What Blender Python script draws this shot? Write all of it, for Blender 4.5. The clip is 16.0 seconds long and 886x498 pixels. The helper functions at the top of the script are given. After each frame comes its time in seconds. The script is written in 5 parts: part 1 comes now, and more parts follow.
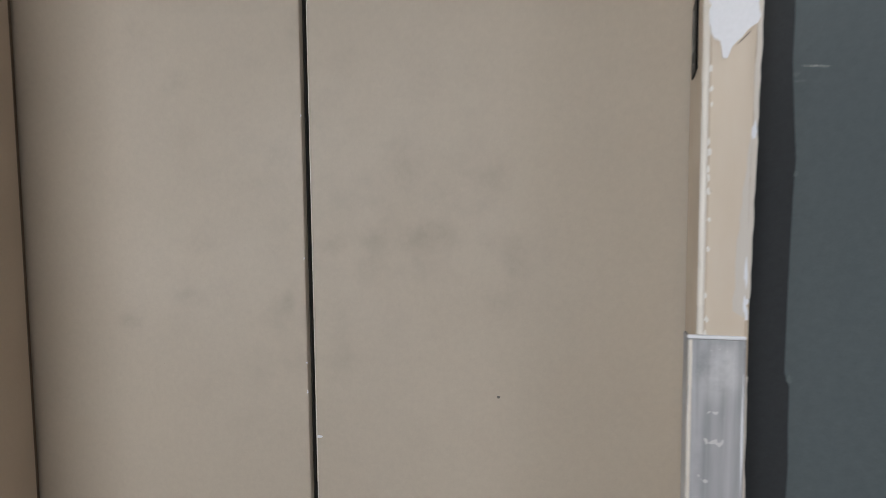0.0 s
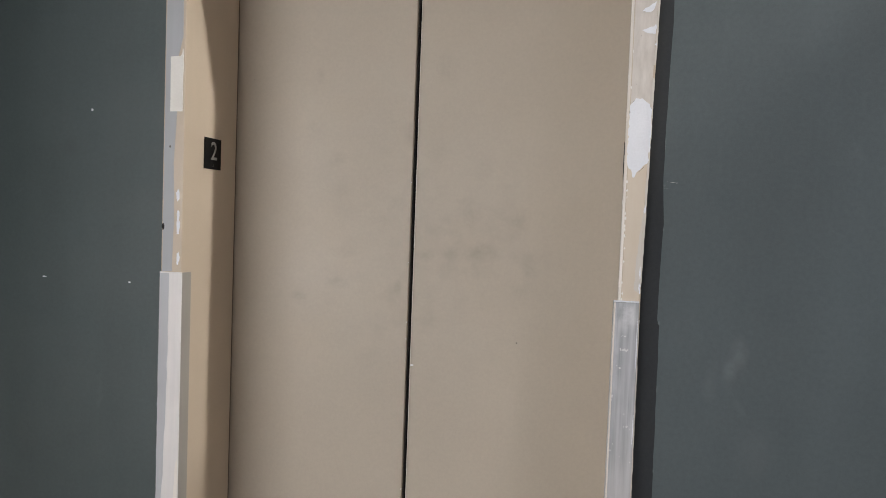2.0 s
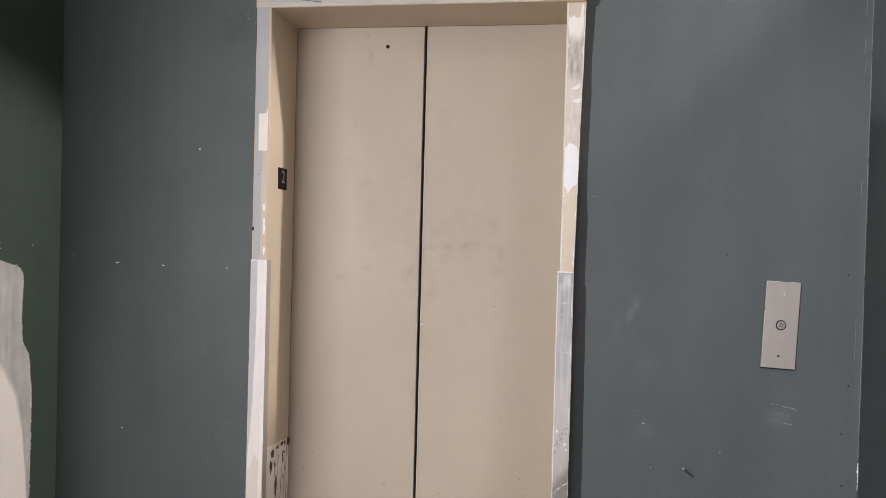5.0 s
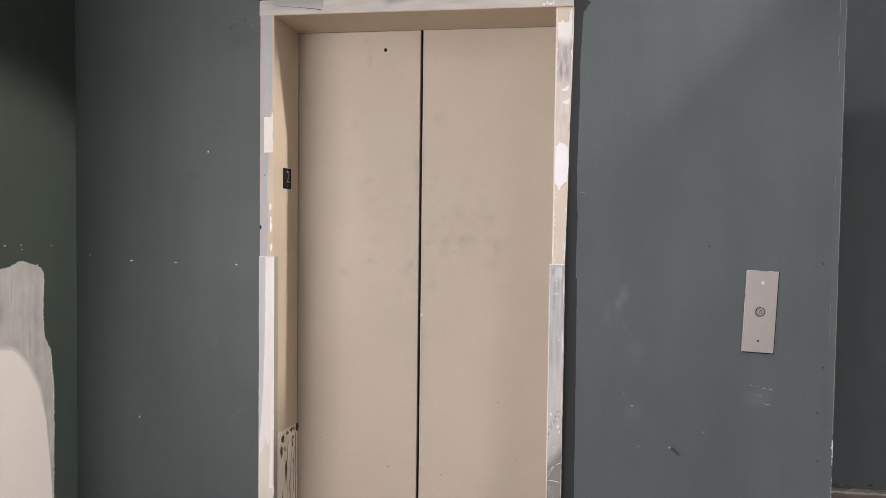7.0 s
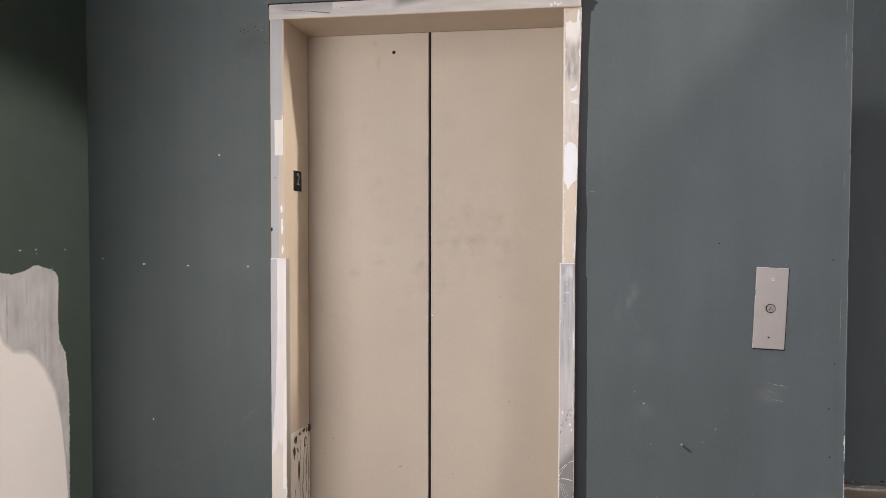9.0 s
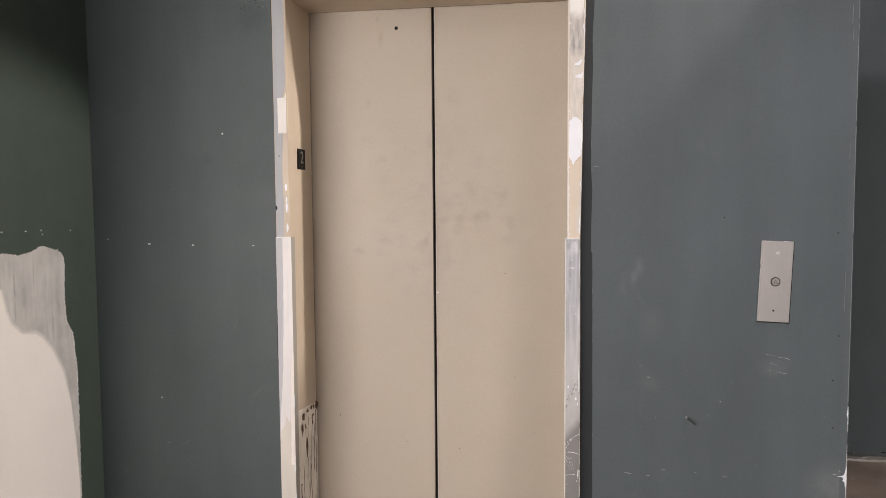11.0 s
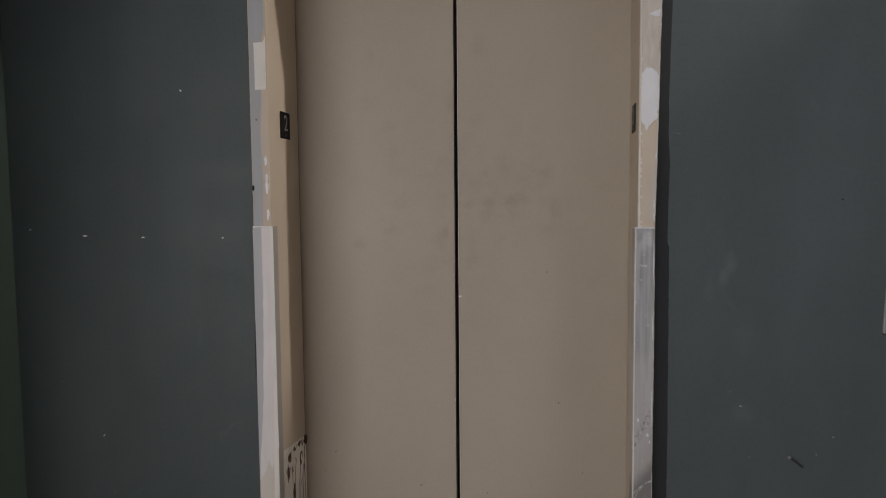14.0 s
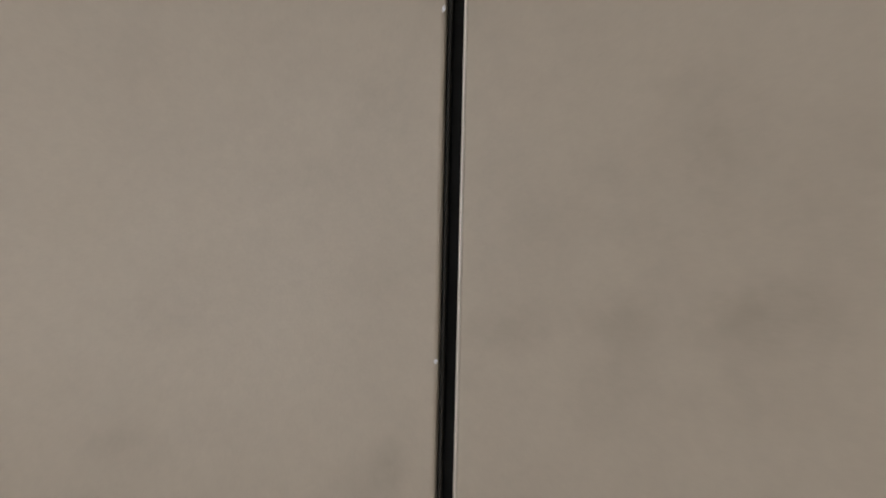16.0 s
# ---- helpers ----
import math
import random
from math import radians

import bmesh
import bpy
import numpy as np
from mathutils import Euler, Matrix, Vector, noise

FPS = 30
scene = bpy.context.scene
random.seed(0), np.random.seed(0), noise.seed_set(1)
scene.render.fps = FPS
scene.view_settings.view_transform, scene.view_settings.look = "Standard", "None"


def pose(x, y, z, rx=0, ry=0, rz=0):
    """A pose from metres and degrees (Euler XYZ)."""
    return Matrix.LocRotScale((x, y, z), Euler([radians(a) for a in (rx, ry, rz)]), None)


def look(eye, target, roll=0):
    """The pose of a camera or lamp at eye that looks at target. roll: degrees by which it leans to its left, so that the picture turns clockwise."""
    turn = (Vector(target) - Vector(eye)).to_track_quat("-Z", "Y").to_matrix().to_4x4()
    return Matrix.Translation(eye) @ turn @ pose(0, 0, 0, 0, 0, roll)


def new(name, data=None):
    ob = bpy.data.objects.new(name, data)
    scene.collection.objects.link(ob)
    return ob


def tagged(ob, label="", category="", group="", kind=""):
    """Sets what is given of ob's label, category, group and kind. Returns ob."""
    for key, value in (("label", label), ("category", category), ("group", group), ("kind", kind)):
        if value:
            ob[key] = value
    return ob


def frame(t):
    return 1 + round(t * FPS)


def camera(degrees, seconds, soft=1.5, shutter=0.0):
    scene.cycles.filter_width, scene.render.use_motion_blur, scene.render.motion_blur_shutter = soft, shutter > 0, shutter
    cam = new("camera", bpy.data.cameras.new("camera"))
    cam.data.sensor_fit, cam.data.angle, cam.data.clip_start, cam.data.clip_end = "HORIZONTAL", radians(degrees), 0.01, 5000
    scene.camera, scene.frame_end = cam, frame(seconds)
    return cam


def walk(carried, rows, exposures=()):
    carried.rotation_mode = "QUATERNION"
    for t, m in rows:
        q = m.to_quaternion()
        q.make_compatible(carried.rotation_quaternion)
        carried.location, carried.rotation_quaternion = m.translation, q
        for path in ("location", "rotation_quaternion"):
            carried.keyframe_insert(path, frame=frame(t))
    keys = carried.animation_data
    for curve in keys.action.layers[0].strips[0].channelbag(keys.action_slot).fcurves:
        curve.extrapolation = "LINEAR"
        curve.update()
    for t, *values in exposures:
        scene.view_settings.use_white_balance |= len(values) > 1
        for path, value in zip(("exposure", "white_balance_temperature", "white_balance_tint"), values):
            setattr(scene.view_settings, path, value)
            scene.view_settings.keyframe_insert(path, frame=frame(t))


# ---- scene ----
cam = camera(66.4, 16.0, soft=0.52, shutter=0.3)
PATH = [
    (0, (0.451, -0.756, 1.369), (-0.01, 1.184, 1.204), -0.5),
    (0.5, (0.526, -0.941, 1.378), (0.051, 1.002, 1.34), 0.8),
    (1, (0.567, -1.159, 1.385), (-0.017, 0.753, 1.356), 1.1),
    (1.5, (0.463, -1.421, 1.381), (-0.054, 0.511, 1.325), 1.6),
    (2, (0.449, -1.603, 1.386), (0.062, 0.358, 1.304), 2.1),
    (2.5, (0.48, -1.748, 1.336), (0.064, 0.207, 1.251), 2.4),
    (3, (0.547, -1.93, 1.352), (0.111, 0.02, 1.272), 2.0),
    (3.5, (0.45, -2.061, 1.32), (0.125, -0.088, 1.288), 2.1),
    (6, (0.47, -2.617, 1.329), (0.22, -0.633, 1.303), 1.0),
    (6.5, (0.441, -2.625, 1.35), (0.213, -0.638, 1.313), 0.5),
    (7, (0.483, -2.598, 1.362), (0.213, -0.617, 1.292), 0.7),
    (7.5, (0.461, -2.602, 1.32), (0.185, -0.621, 1.281), 1.3),
    (8, (0.417, -2.629, 1.324), (0.18, -0.644, 1.305), 0.6),
    (8.5, (0.448, -2.621, 1.347), (0.211, -0.636, 1.309), 0.7),
    (9, (0.461, -2.617, 1.354), (0.179, -0.638, 1.291), 0.1),
    (11.5, (0.438, -2.624, 1.334), (0.158, -0.648, 1.204), -0.5),
    (12, (0.453, -2.618, 1.317), (0.159, -0.644, 1.182), 0.0),
    (12.5, (0.445, -2.612, 1.324), (0.155, -0.638, 1.187), -0.3),
    (13, (0.44, -2.583, 1.329), (0.127, -0.615, 1.161), 0.0),
    (13.5, (0.338, -2.417, 1.296), (0.007, -0.454, 1.108), 1.7),
    (14, (0.183, -2.031, 1.31), (-0.019, -0.047, 1.161), -0.5),
    (14.5, (0.15, -1.621, 1.302), (-0.039, 0.369, 1.227), 1.9),
    (15, (0.082, -1.134, 1.302), (-0.176, 0.849, 1.323), 3.0),
    (15.3, (0.01, -0.82, 1.379), (-0.136, 1.175, 1.378), 0.3),
    (15.5, (0.056, -0.619, 1.385), (-0.125, 1.373, 1.333), 0.6),
    (15.7, (0.078, -0.425, 1.36), (-0.131, 1.563, 1.318), 2.6),
    (16, (0.038, -0.197, 1.35), (-0.165, 1.792, 1.301), 1.3),
]
walk(cam, [(t, look(eye, target, roll)) for t, eye, target, roll in PATH],
     exposures=[(0, -0.46, 5950, 8), (0.6, -0.42, 5880, 7.5), (2, -0.42, 6140, 9.5), (3.5, -0.22, 6220, 10.5), (6, 0.02, 6420, 15), (9.2, 0.02, 6420, 15),
                (11.4, 0.02, 6600, 14.5), (12.05, -0.12, 6650, 16), (12.5, -0.65, 6550, 15), (13.2, -1.0, 6400, 13), (14.5, -1.25, 6300, 12), (15.0, -1.25, 6300, 10), (15.5, -0.9, 6250, 10), (16, -0.75, 6250, 10)])

# ---- plan ----
LEFT_X, RIGHT_X, RECESS_Y = -1.418, 1.562, 1.115
HALF, OUTER, SHEAR, SHEAR_RIGHT = 0.546, 0.603, 0.01, 0.017
HEAD, HEAD_TOP = 2.178, 2.236
FACE_Y, DOOR_Y = -0.028, 0.23
BACK_Y, EAST_X, WEST_X, WING_Y = -9.5, 4.2, -9.5, -1.0
CEIL = 3.2

# ---- world and lamps ----
world = bpy.data.worlds.new("world")
scene.world = world
world.use_nodes = True
world.node_tree.nodes["Background"].inputs[0].default_value = (0.5, 0.55, 0.6, 1)
world.node_tree.nodes["Background"].inputs[1].default_value = 0.02


def area_lamp(name, place, size_x, size_y, power, colour, way=(0, 1e-4, -1)):
    data = bpy.data.lights.new(name, "AREA")
    data.shape, data.size, data.size_y, data.energy, data.color = "RECTANGLE", size_x, size_y, power, colour
    ob = new(name, data)
    ob.matrix_world = look(place, tuple(p + w for p, w in zip(place, way)))
    return ob


MAIN_LIGHT = (-2.9, -1.9, CEIL)
# unseen ceiling lamp, added to brighten the right wall and recess
SIDE_FILL = (2.5, -2.6, CEIL)
# unseen panel behind the viewer, added for broad frontal light
REAR_FILL = (-4.6, BACK_Y, 1.25)
# unseen lamp, added to lift the floor and lower right wall
FILL_DOWNLIGHT = (1.5, -1.0, CEIL)
SPOT_CONE, SPOT_AIM = 26.5, (LEFT_X, -0.45, 0.88)
SPOTLIGHT = (2.88, -0.3, CEIL)
# unseen spotlight, added to brighten the upper recess wall
FILL_WASHER, WASH_AIM = (2.1, -0.5, CEIL), (2.0, RECESS_Y, 2.9)


def spot_lamp(name, place, target, radius, cone, blend, power, colour):
    data = bpy.data.lights.new(name, "SPOT")
    data.shadow_soft_size, data.spot_size, data.spot_blend, data.energy, data.color = radius, radians(cone), blend, power, colour
    ob = new(name, data)
    ob.matrix_world = look(place, target)
    return ob


area_lamp("ceiling_lamp_main", (MAIN_LIGHT[0], MAIN_LIGHT[1], CEIL - 0.06), 1.4, 1.4, 62, (0.96, 1.0, 0.92))
area_lamp("ceiling_lamp_side", (SIDE_FILL[0], SIDE_FILL[1], CEIL - 0.06), 0.8, 0.8, 26, (1.0, 0.945, 0.94))
area_lamp("wall_lamp_rear", (REAR_FILL[0], REAR_FILL[1] + 0.06, REAR_FILL[2]), 7.8, 2.0, 360, (1.0, 0.955, 0.925), (0, 1, 0))
spot_lamp("downlight_lamp", (FILL_DOWNLIGHT[0], FILL_DOWNLIGHT[1], CEIL - 0.05), (FILL_DOWNLIGHT[0], FILL_DOWNLIGHT[1] + 0.001, 0), 0.07, 96, 1.0, 120, (1.0, 0.945, 0.94))
spot_lamp("spotlight_lamp", (2.81, -0.29, CEIL - 0.1), SPOT_AIM, 0.03, SPOT_CONE, 0.5, 500, (1.0, 0.93, 0.84))
spot_lamp("washer_lamp", (FILL_WASHER[0] - 0.02, FILL_WASHER[1] + 0.06, CEIL - 0.12), WASH_AIM, 0.03, 60, 0.12, 26, (1.0, 0.97, 0.95))
area_lamp("cab_lamp", (0.05, 1.08, 2.2), 1.7, 1.0, 26, (1.0, 0.74, 0.47))


# ---- material helpers ----
class Nodes:
    def __init__(self, name):
        self.material = bpy.data.materials.new(name)
        self.material.use_nodes = True
        self.tree = self.material.node_tree
        self.bsdf = self.tree.nodes["Principled BSDF"]
        self.coord = self.tree.nodes.new("ShaderNodeNewGeometry").outputs["Position"]

    def node(self, kind):
        return self.tree.nodes.new(kind)

    def link(self, a, b):
        self.tree.links.new(a, b)

    def math(self, op, a, b=None, clamp=False):
        n = self.node("ShaderNodeMath")
        n.operation, n.use_clamp = op, clamp
        for i, v in enumerate((a, b)):
            if v is None:
                continue
            if isinstance(v, (int, float)):
                n.inputs[i].default_value = v
            else:
                self.link(v, n.inputs[i])
        return n.outputs[0]

    def noise(self, scale, detail=3.0, rough=0.55, stretch=(1, 1, 1), shift=(0, 0, 0), distort=0.0):
        m = self.node("ShaderNodeMapping")
        m.inputs["Scale"].default_value = stretch
        m.inputs["Location"].default_value = shift
        self.link(self.coord, m.inputs["Vector"])
        n = self.node("ShaderNodeTexNoise")
        n.inputs["Scale"].default_value = scale
        n.inputs["Detail"].default_value = detail
        n.inputs["Roughness"].default_value = rough
        n.inputs["Distortion"].default_value = distort
        self.link(m.outputs[0], n.inputs["Vector"])
        return n.outputs[0]

    def remap(self, value, a, b, c, d):
        n = self.node("ShaderNodeMapRange")
        n.inputs[1].default_value, n.inputs[2].default_value = a, b
        n.inputs[3].default_value, n.inputs[4].default_value = c, d
        self.link(value, n.inputs[0])
        return n.outputs[0]

    def spot(self, place, size):
        """A soft round mask about a place, with half-sizes in x, y and z."""
        m = self.node("ShaderNodeMapping")
        m.inputs["Location"].default_value = [-p / s for p, s in zip(place, size)]
        m.inputs["Scale"].default_value = [1 / s for s in size]
        self.link(self.coord, m.inputs["Vector"])
        n = self.node("ShaderNodeVectorMath")
        n.operation = "LENGTH"
        self.link(m.outputs[0], n.inputs[0])
        r = self.node("ShaderNodeMapRange")
        r.interpolation_type = "SMOOTHSTEP"
        r.inputs[1].default_value, r.inputs[2].default_value = 0.0, 1.0
        r.inputs[3].default_value, r.inputs[4].default_value = 1.0, 0.0
        self.link(n.outputs[1], r.inputs[0])
        return r.outputs[0]

    def axis(self, which):
        """One coordinate of the place, 0, 1 or 2."""
        n = self.node("ShaderNodeSeparateXYZ")
        self.link(self.coord, n.inputs[0])
        return n.outputs[which]

    def mix(self, factor, a, b, blend="MIX"):
        n = self.node("ShaderNodeMix")
        n.data_type, n.blend_type = "RGBA", blend
        for socket, v in ((n.inputs[0], factor), (n.inputs[6], a), (n.inputs[7], b)):
            if isinstance(v, (int, float)):
                socket.default_value = v
            elif isinstance(v, tuple):
                socket.default_value = (*v, 1)
            else:
                self.link(v, socket)
        return n.outputs[2]

    def tone(self, colour, value):
        """Multiplies a colour by a grey value."""
        n = self.node("ShaderNodeVectorMath")
        n.operation = "SCALE"
        if isinstance(colour, tuple):
            n.inputs[0].default_value = colour
        else:
            self.link(colour, n.inputs[0])
        self.link(value, n.inputs["Scale"])
        return n.outputs[0]

    def finish(self, colour, rough, height=None, bump=0.2, depth=0.001, metal=0.0):
        if isinstance(colour, tuple):
            self.bsdf.inputs["Base Color"].default_value = (*colour, 1)
        else:
            self.link(colour, self.bsdf.inputs["Base Color"])
        if isinstance(rough, (int, float)):
            self.bsdf.inputs["Roughness"].default_value = rough
        else:
            self.link(rough, self.bsdf.inputs["Roughness"])
        self.bsdf.inputs["Metallic"].default_value = metal
        if height is not None:
            b = self.node("ShaderNodeBump")
            b.inputs["Strength"].default_value, b.inputs["Distance"].default_value = bump, depth
            self.link(height, b.inputs["Height"])
            self.link(b.outputs[0], self.bsdf.inputs["Normal"])
        return self.material


def plain(name, colour, rough=0.5, metal=0.0, var=0.08, scale=8.0, grain=0.05, grain_scale=220.0, bump=0.15,
          stretch=(1, 1, 1)):
    """Paint, plastic or metal with a slow and a fine variation."""
    n = Nodes(name)
    slow = n.remap(n.noise(scale, 4, stretch=stretch), 0.25, 0.75, 1 - var, 1 + var)
    fine = n.noise(grain_scale, 2, stretch=stretch)
    value = n.math("MULTIPLY", slow, n.remap(fine, 0.25, 0.75, 1 - grain, 1 + grain))
    return n.finish(n.tone(colour, value), n.remap(n.noise(scale * 2.3, 3, stretch=stretch), 0.3, 0.7, rough - 0.06, rough + 0.06),
                    fine, bump, 0.0006, metal)


def wall_paint(name, colour, scuffs=(), gloss=0.5, left_shade=None):
    """Rolled satin paint: orange-peel relief, roller lanes, rubbed spots and faint scuffs."""
    n = Nodes(name)
    lanes = n.remap(n.noise(2.6, 3, stretch=(2.4, 2.4, 0.35)), 0.3, 0.7, 0.93, 1.07)
    cloud = n.remap(n.noise(1.1, 5, 0.6), 0.3, 0.7, 0.92, 1.08)
    peel = n.noise(330, 2)
    mottle = n.remap(n.noise(95, 3, 0.6), 0.3, 0.7, 0.94, 1.06)
    value = n.math("MULTIPLY", n.math("MULTIPLY", n.math("MULTIPLY", lanes, cloud), mottle), n.remap(peel, 0.25, 0.75, 0.95, 1.05))
    out = n.tone(colour, value)
    if left_shade:                               # darker and greener left of the door: dimmer light put into the colour
        out = n.mix(n.remap(n.axis(0), -0.56, -0.64, 0.0, 1.0), out, n.tone(left_shade, value))
    scrub = n.remap(n.noise(5.5, 7, 0.68, distort=0.8), 0.63, 0.8, 0.0, 0.22)
    out = n.mix(scrub, out, tuple(min(1, c * 2.0) for c in colour))
    for place, size, amount, tint in scuffs:
        mask = n.math("MULTIPLY", n.spot(place, size), n.remap(n.noise(30, 5, 0.7), 0.35, 0.7, 0.15, amount))
        out = n.mix(mask, out, tint)
    dust = n.remap(n.noise(120, 2, 0.5), 0.79, 0.82, 0.0, 0.45)
    out = n.mix(dust, out, tuple(min(1, c * 2.6) for c in colour))
    n.bsdf.inputs["Specular IOR Level"].default_value = gloss
    rough = n.remap(n.noise(7, 5), 0.3, 0.7, 0.52, 0.66)
    if left_shade:                               # the darkened side is also glossier
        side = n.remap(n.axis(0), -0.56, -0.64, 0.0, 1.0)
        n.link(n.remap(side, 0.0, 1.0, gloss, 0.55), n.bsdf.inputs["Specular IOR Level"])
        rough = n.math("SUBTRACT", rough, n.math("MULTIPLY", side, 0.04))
    height = n.math("ADD", peel, n.math("MULTIPLY", n.noise(28, 4), 0.9))
    return n.finish(out, rough, height, 0.22, 0.0012)


def door_paint(name, colour):
    """Sprayed enamel, greyed at hand height by smeared finger marks."""
    n = Nodes(name)
    cloud = n.remap(n.noise(1.6, 5, 0.6), 0.3, 0.7, 0.95, 1.05)
    fine = n.noise(420, 2)
    out = n.tone(colour, n.math("MULTIPLY", n.math("MULTIPLY", cloud, n.remap(n.noise(110, 3, 0.6), 0.3, 0.7, 0.975, 1.025)), n.remap(fine, 0.25, 0.75, 0.98, 1.02)))
    height_mask = n.spot((0.04, DOOR_Y, 1.27), (0.62, 3.0, 0.5))
    smear = n.remap(n.noise(13, 2.0, 0.5, stretch=(1.0, 1, 1.1)), 0.45, 0.75, 0.0, 1.0)
    patches = n.remap(n.noise(4.5, 3, 0.6, shift=(2, 0, 5)), 0.38, 0.6, 0.15, 1.0)
    smear = n.math("MULTIPLY", n.math("MULTIPLY", smear, patches), n.math("MULTIPLY", height_mask, 0.4))
    out = n.mix(smear, out, tuple(c * f for c, f in zip(colour, (0.6, 0.6, 0.6))))
    grime = tuple(c * f for c, f in zip(colour, (0.56, 0.55, 0.54)))
    out = stained(n, out, [((x, DOOR_Y, z), (w * 1.3, 1, h * 1.3), a * 0.68, grime, 42) for x, z, w, h, a in SMUDGES])
    out = stained(n, out, [((-0.225, DOOR_Y, 2.06), (0.02, 1, 0.06), 0.4, tuple(c * f for c, f in zip(colour, (0.7, 0.62, 0.5))), 25), ((-0.24, DOOR_Y, 2.14), (0.016, 1, 0.016), 0.4, grime, 40)])
    specks = n.remap(n.noise(75, 1, 0.4, shift=(9, 2, 4)), 0.83, 0.86, 0.0, 0.35)
    out = n.mix(specks, out, tuple(c * 0.4 for c in colour))
    ripple = n.math("ADD", fine, n.math("MULTIPLY", n.noise(3.0, 2), 6.0))
    return n.finish(out, n.remap(n.noise(6, 5), 0.3, 0.7, 0.42, 0.55), ripple, 0.12, 0.0008)


# hand marks on the doors: x, z, half-sizes, strength
SMUDGES = ((0.297, 1.392, 0.03, 0.04, 0.3), (0.162, 1.414, 0.035, 0.05, 0.3), (0.195, 1.305, 0.05, 0.025, 0.55), (0.105, 1.3, 0.03, 0.02, 0.45), (0.325, 1.275, 0.025, 0.04, 0.4), (0.3, 1.2, 0.06, 0.03, 0.2),
           (0.035, 1.288, 0.03, 0.02, 0.4), (0.078, 1.804, 0.045, 0.05, 0.35), (0.27, 1.545, 0.04, 0.05, 0.15), (-0.227, 1.552, 0.03, 0.025, 0.3), (-0.048, 1.424, 0.03, 0.035, 0.35), (-0.221, 1.201, 0.04, 0.02, 0.35),
           (-0.037, 1.198, 0.014, 0.022, 0.6), (-0.332, 1.155, 0.03, 0.025, 0.45), (-0.295, 1.632, 0.035, 0.04, 0.25), (-0.018, 1.624, 0.02, 0.04, 0.3), (-0.283, 1.788, 0.014, 0.03, 0.25), (-0.218, 1.461, 0.04, 0.03, 0.25),
           (-0.2, 1.29, 0.05, 0.02, 0.35), (0.23, 1.37, 0.1, 0.06, 0.2), (-0.12, 1.36, 0.09, 0.07, 0.15))


def streaked(name, light, dark, rough, metal=0.0, scale=14.0, stretch=(3.0, 3.0, 0.12), amount=0.9, speck=0.0):
    """A brushed or wiped surface whose marks run upright."""
    n = Nodes(name)
    lines = n.noise(scale, 6, 0.65, stretch=stretch)
    broad = n.noise(5, 5, 0.65, stretch=(1, 1, 0.5), distort=0.5)
    factor = n.math("MULTIPLY", n.remap(n.math("ADD", lines, broad), 0.78, 1.25, 0.0, 1.0), amount)
    out = n.mix(factor, light, dark)
    if speck:
        out = n.mix(n.remap(n.noise(60, 3, 0.6), 0.68, 0.72, 0.0, speck), out, (0.78, 0.78, 0.77))
    return n.finish(out, n.remap(broad, 0.3, 0.7, rough - 0.1, rough + 0.1), n.noise(90, 3, stretch=stretch), 0.2, 0.0008, metal)


def stained(n, out, stains):
    """Soft blots with broken rims: place, half-sizes, strength, colour, and the scale of the break-up."""
    for place, size, amount, tint, grain in stains:
        torn = n.remap(n.noise(grain, 4, 0.65), 0.3, 0.62, 0.15, 1.0)
        out = n.mix(n.math("MULTIPLY", n.math("MULTIPLY", n.spot(place, size), torn), amount), out, tint)
    return out


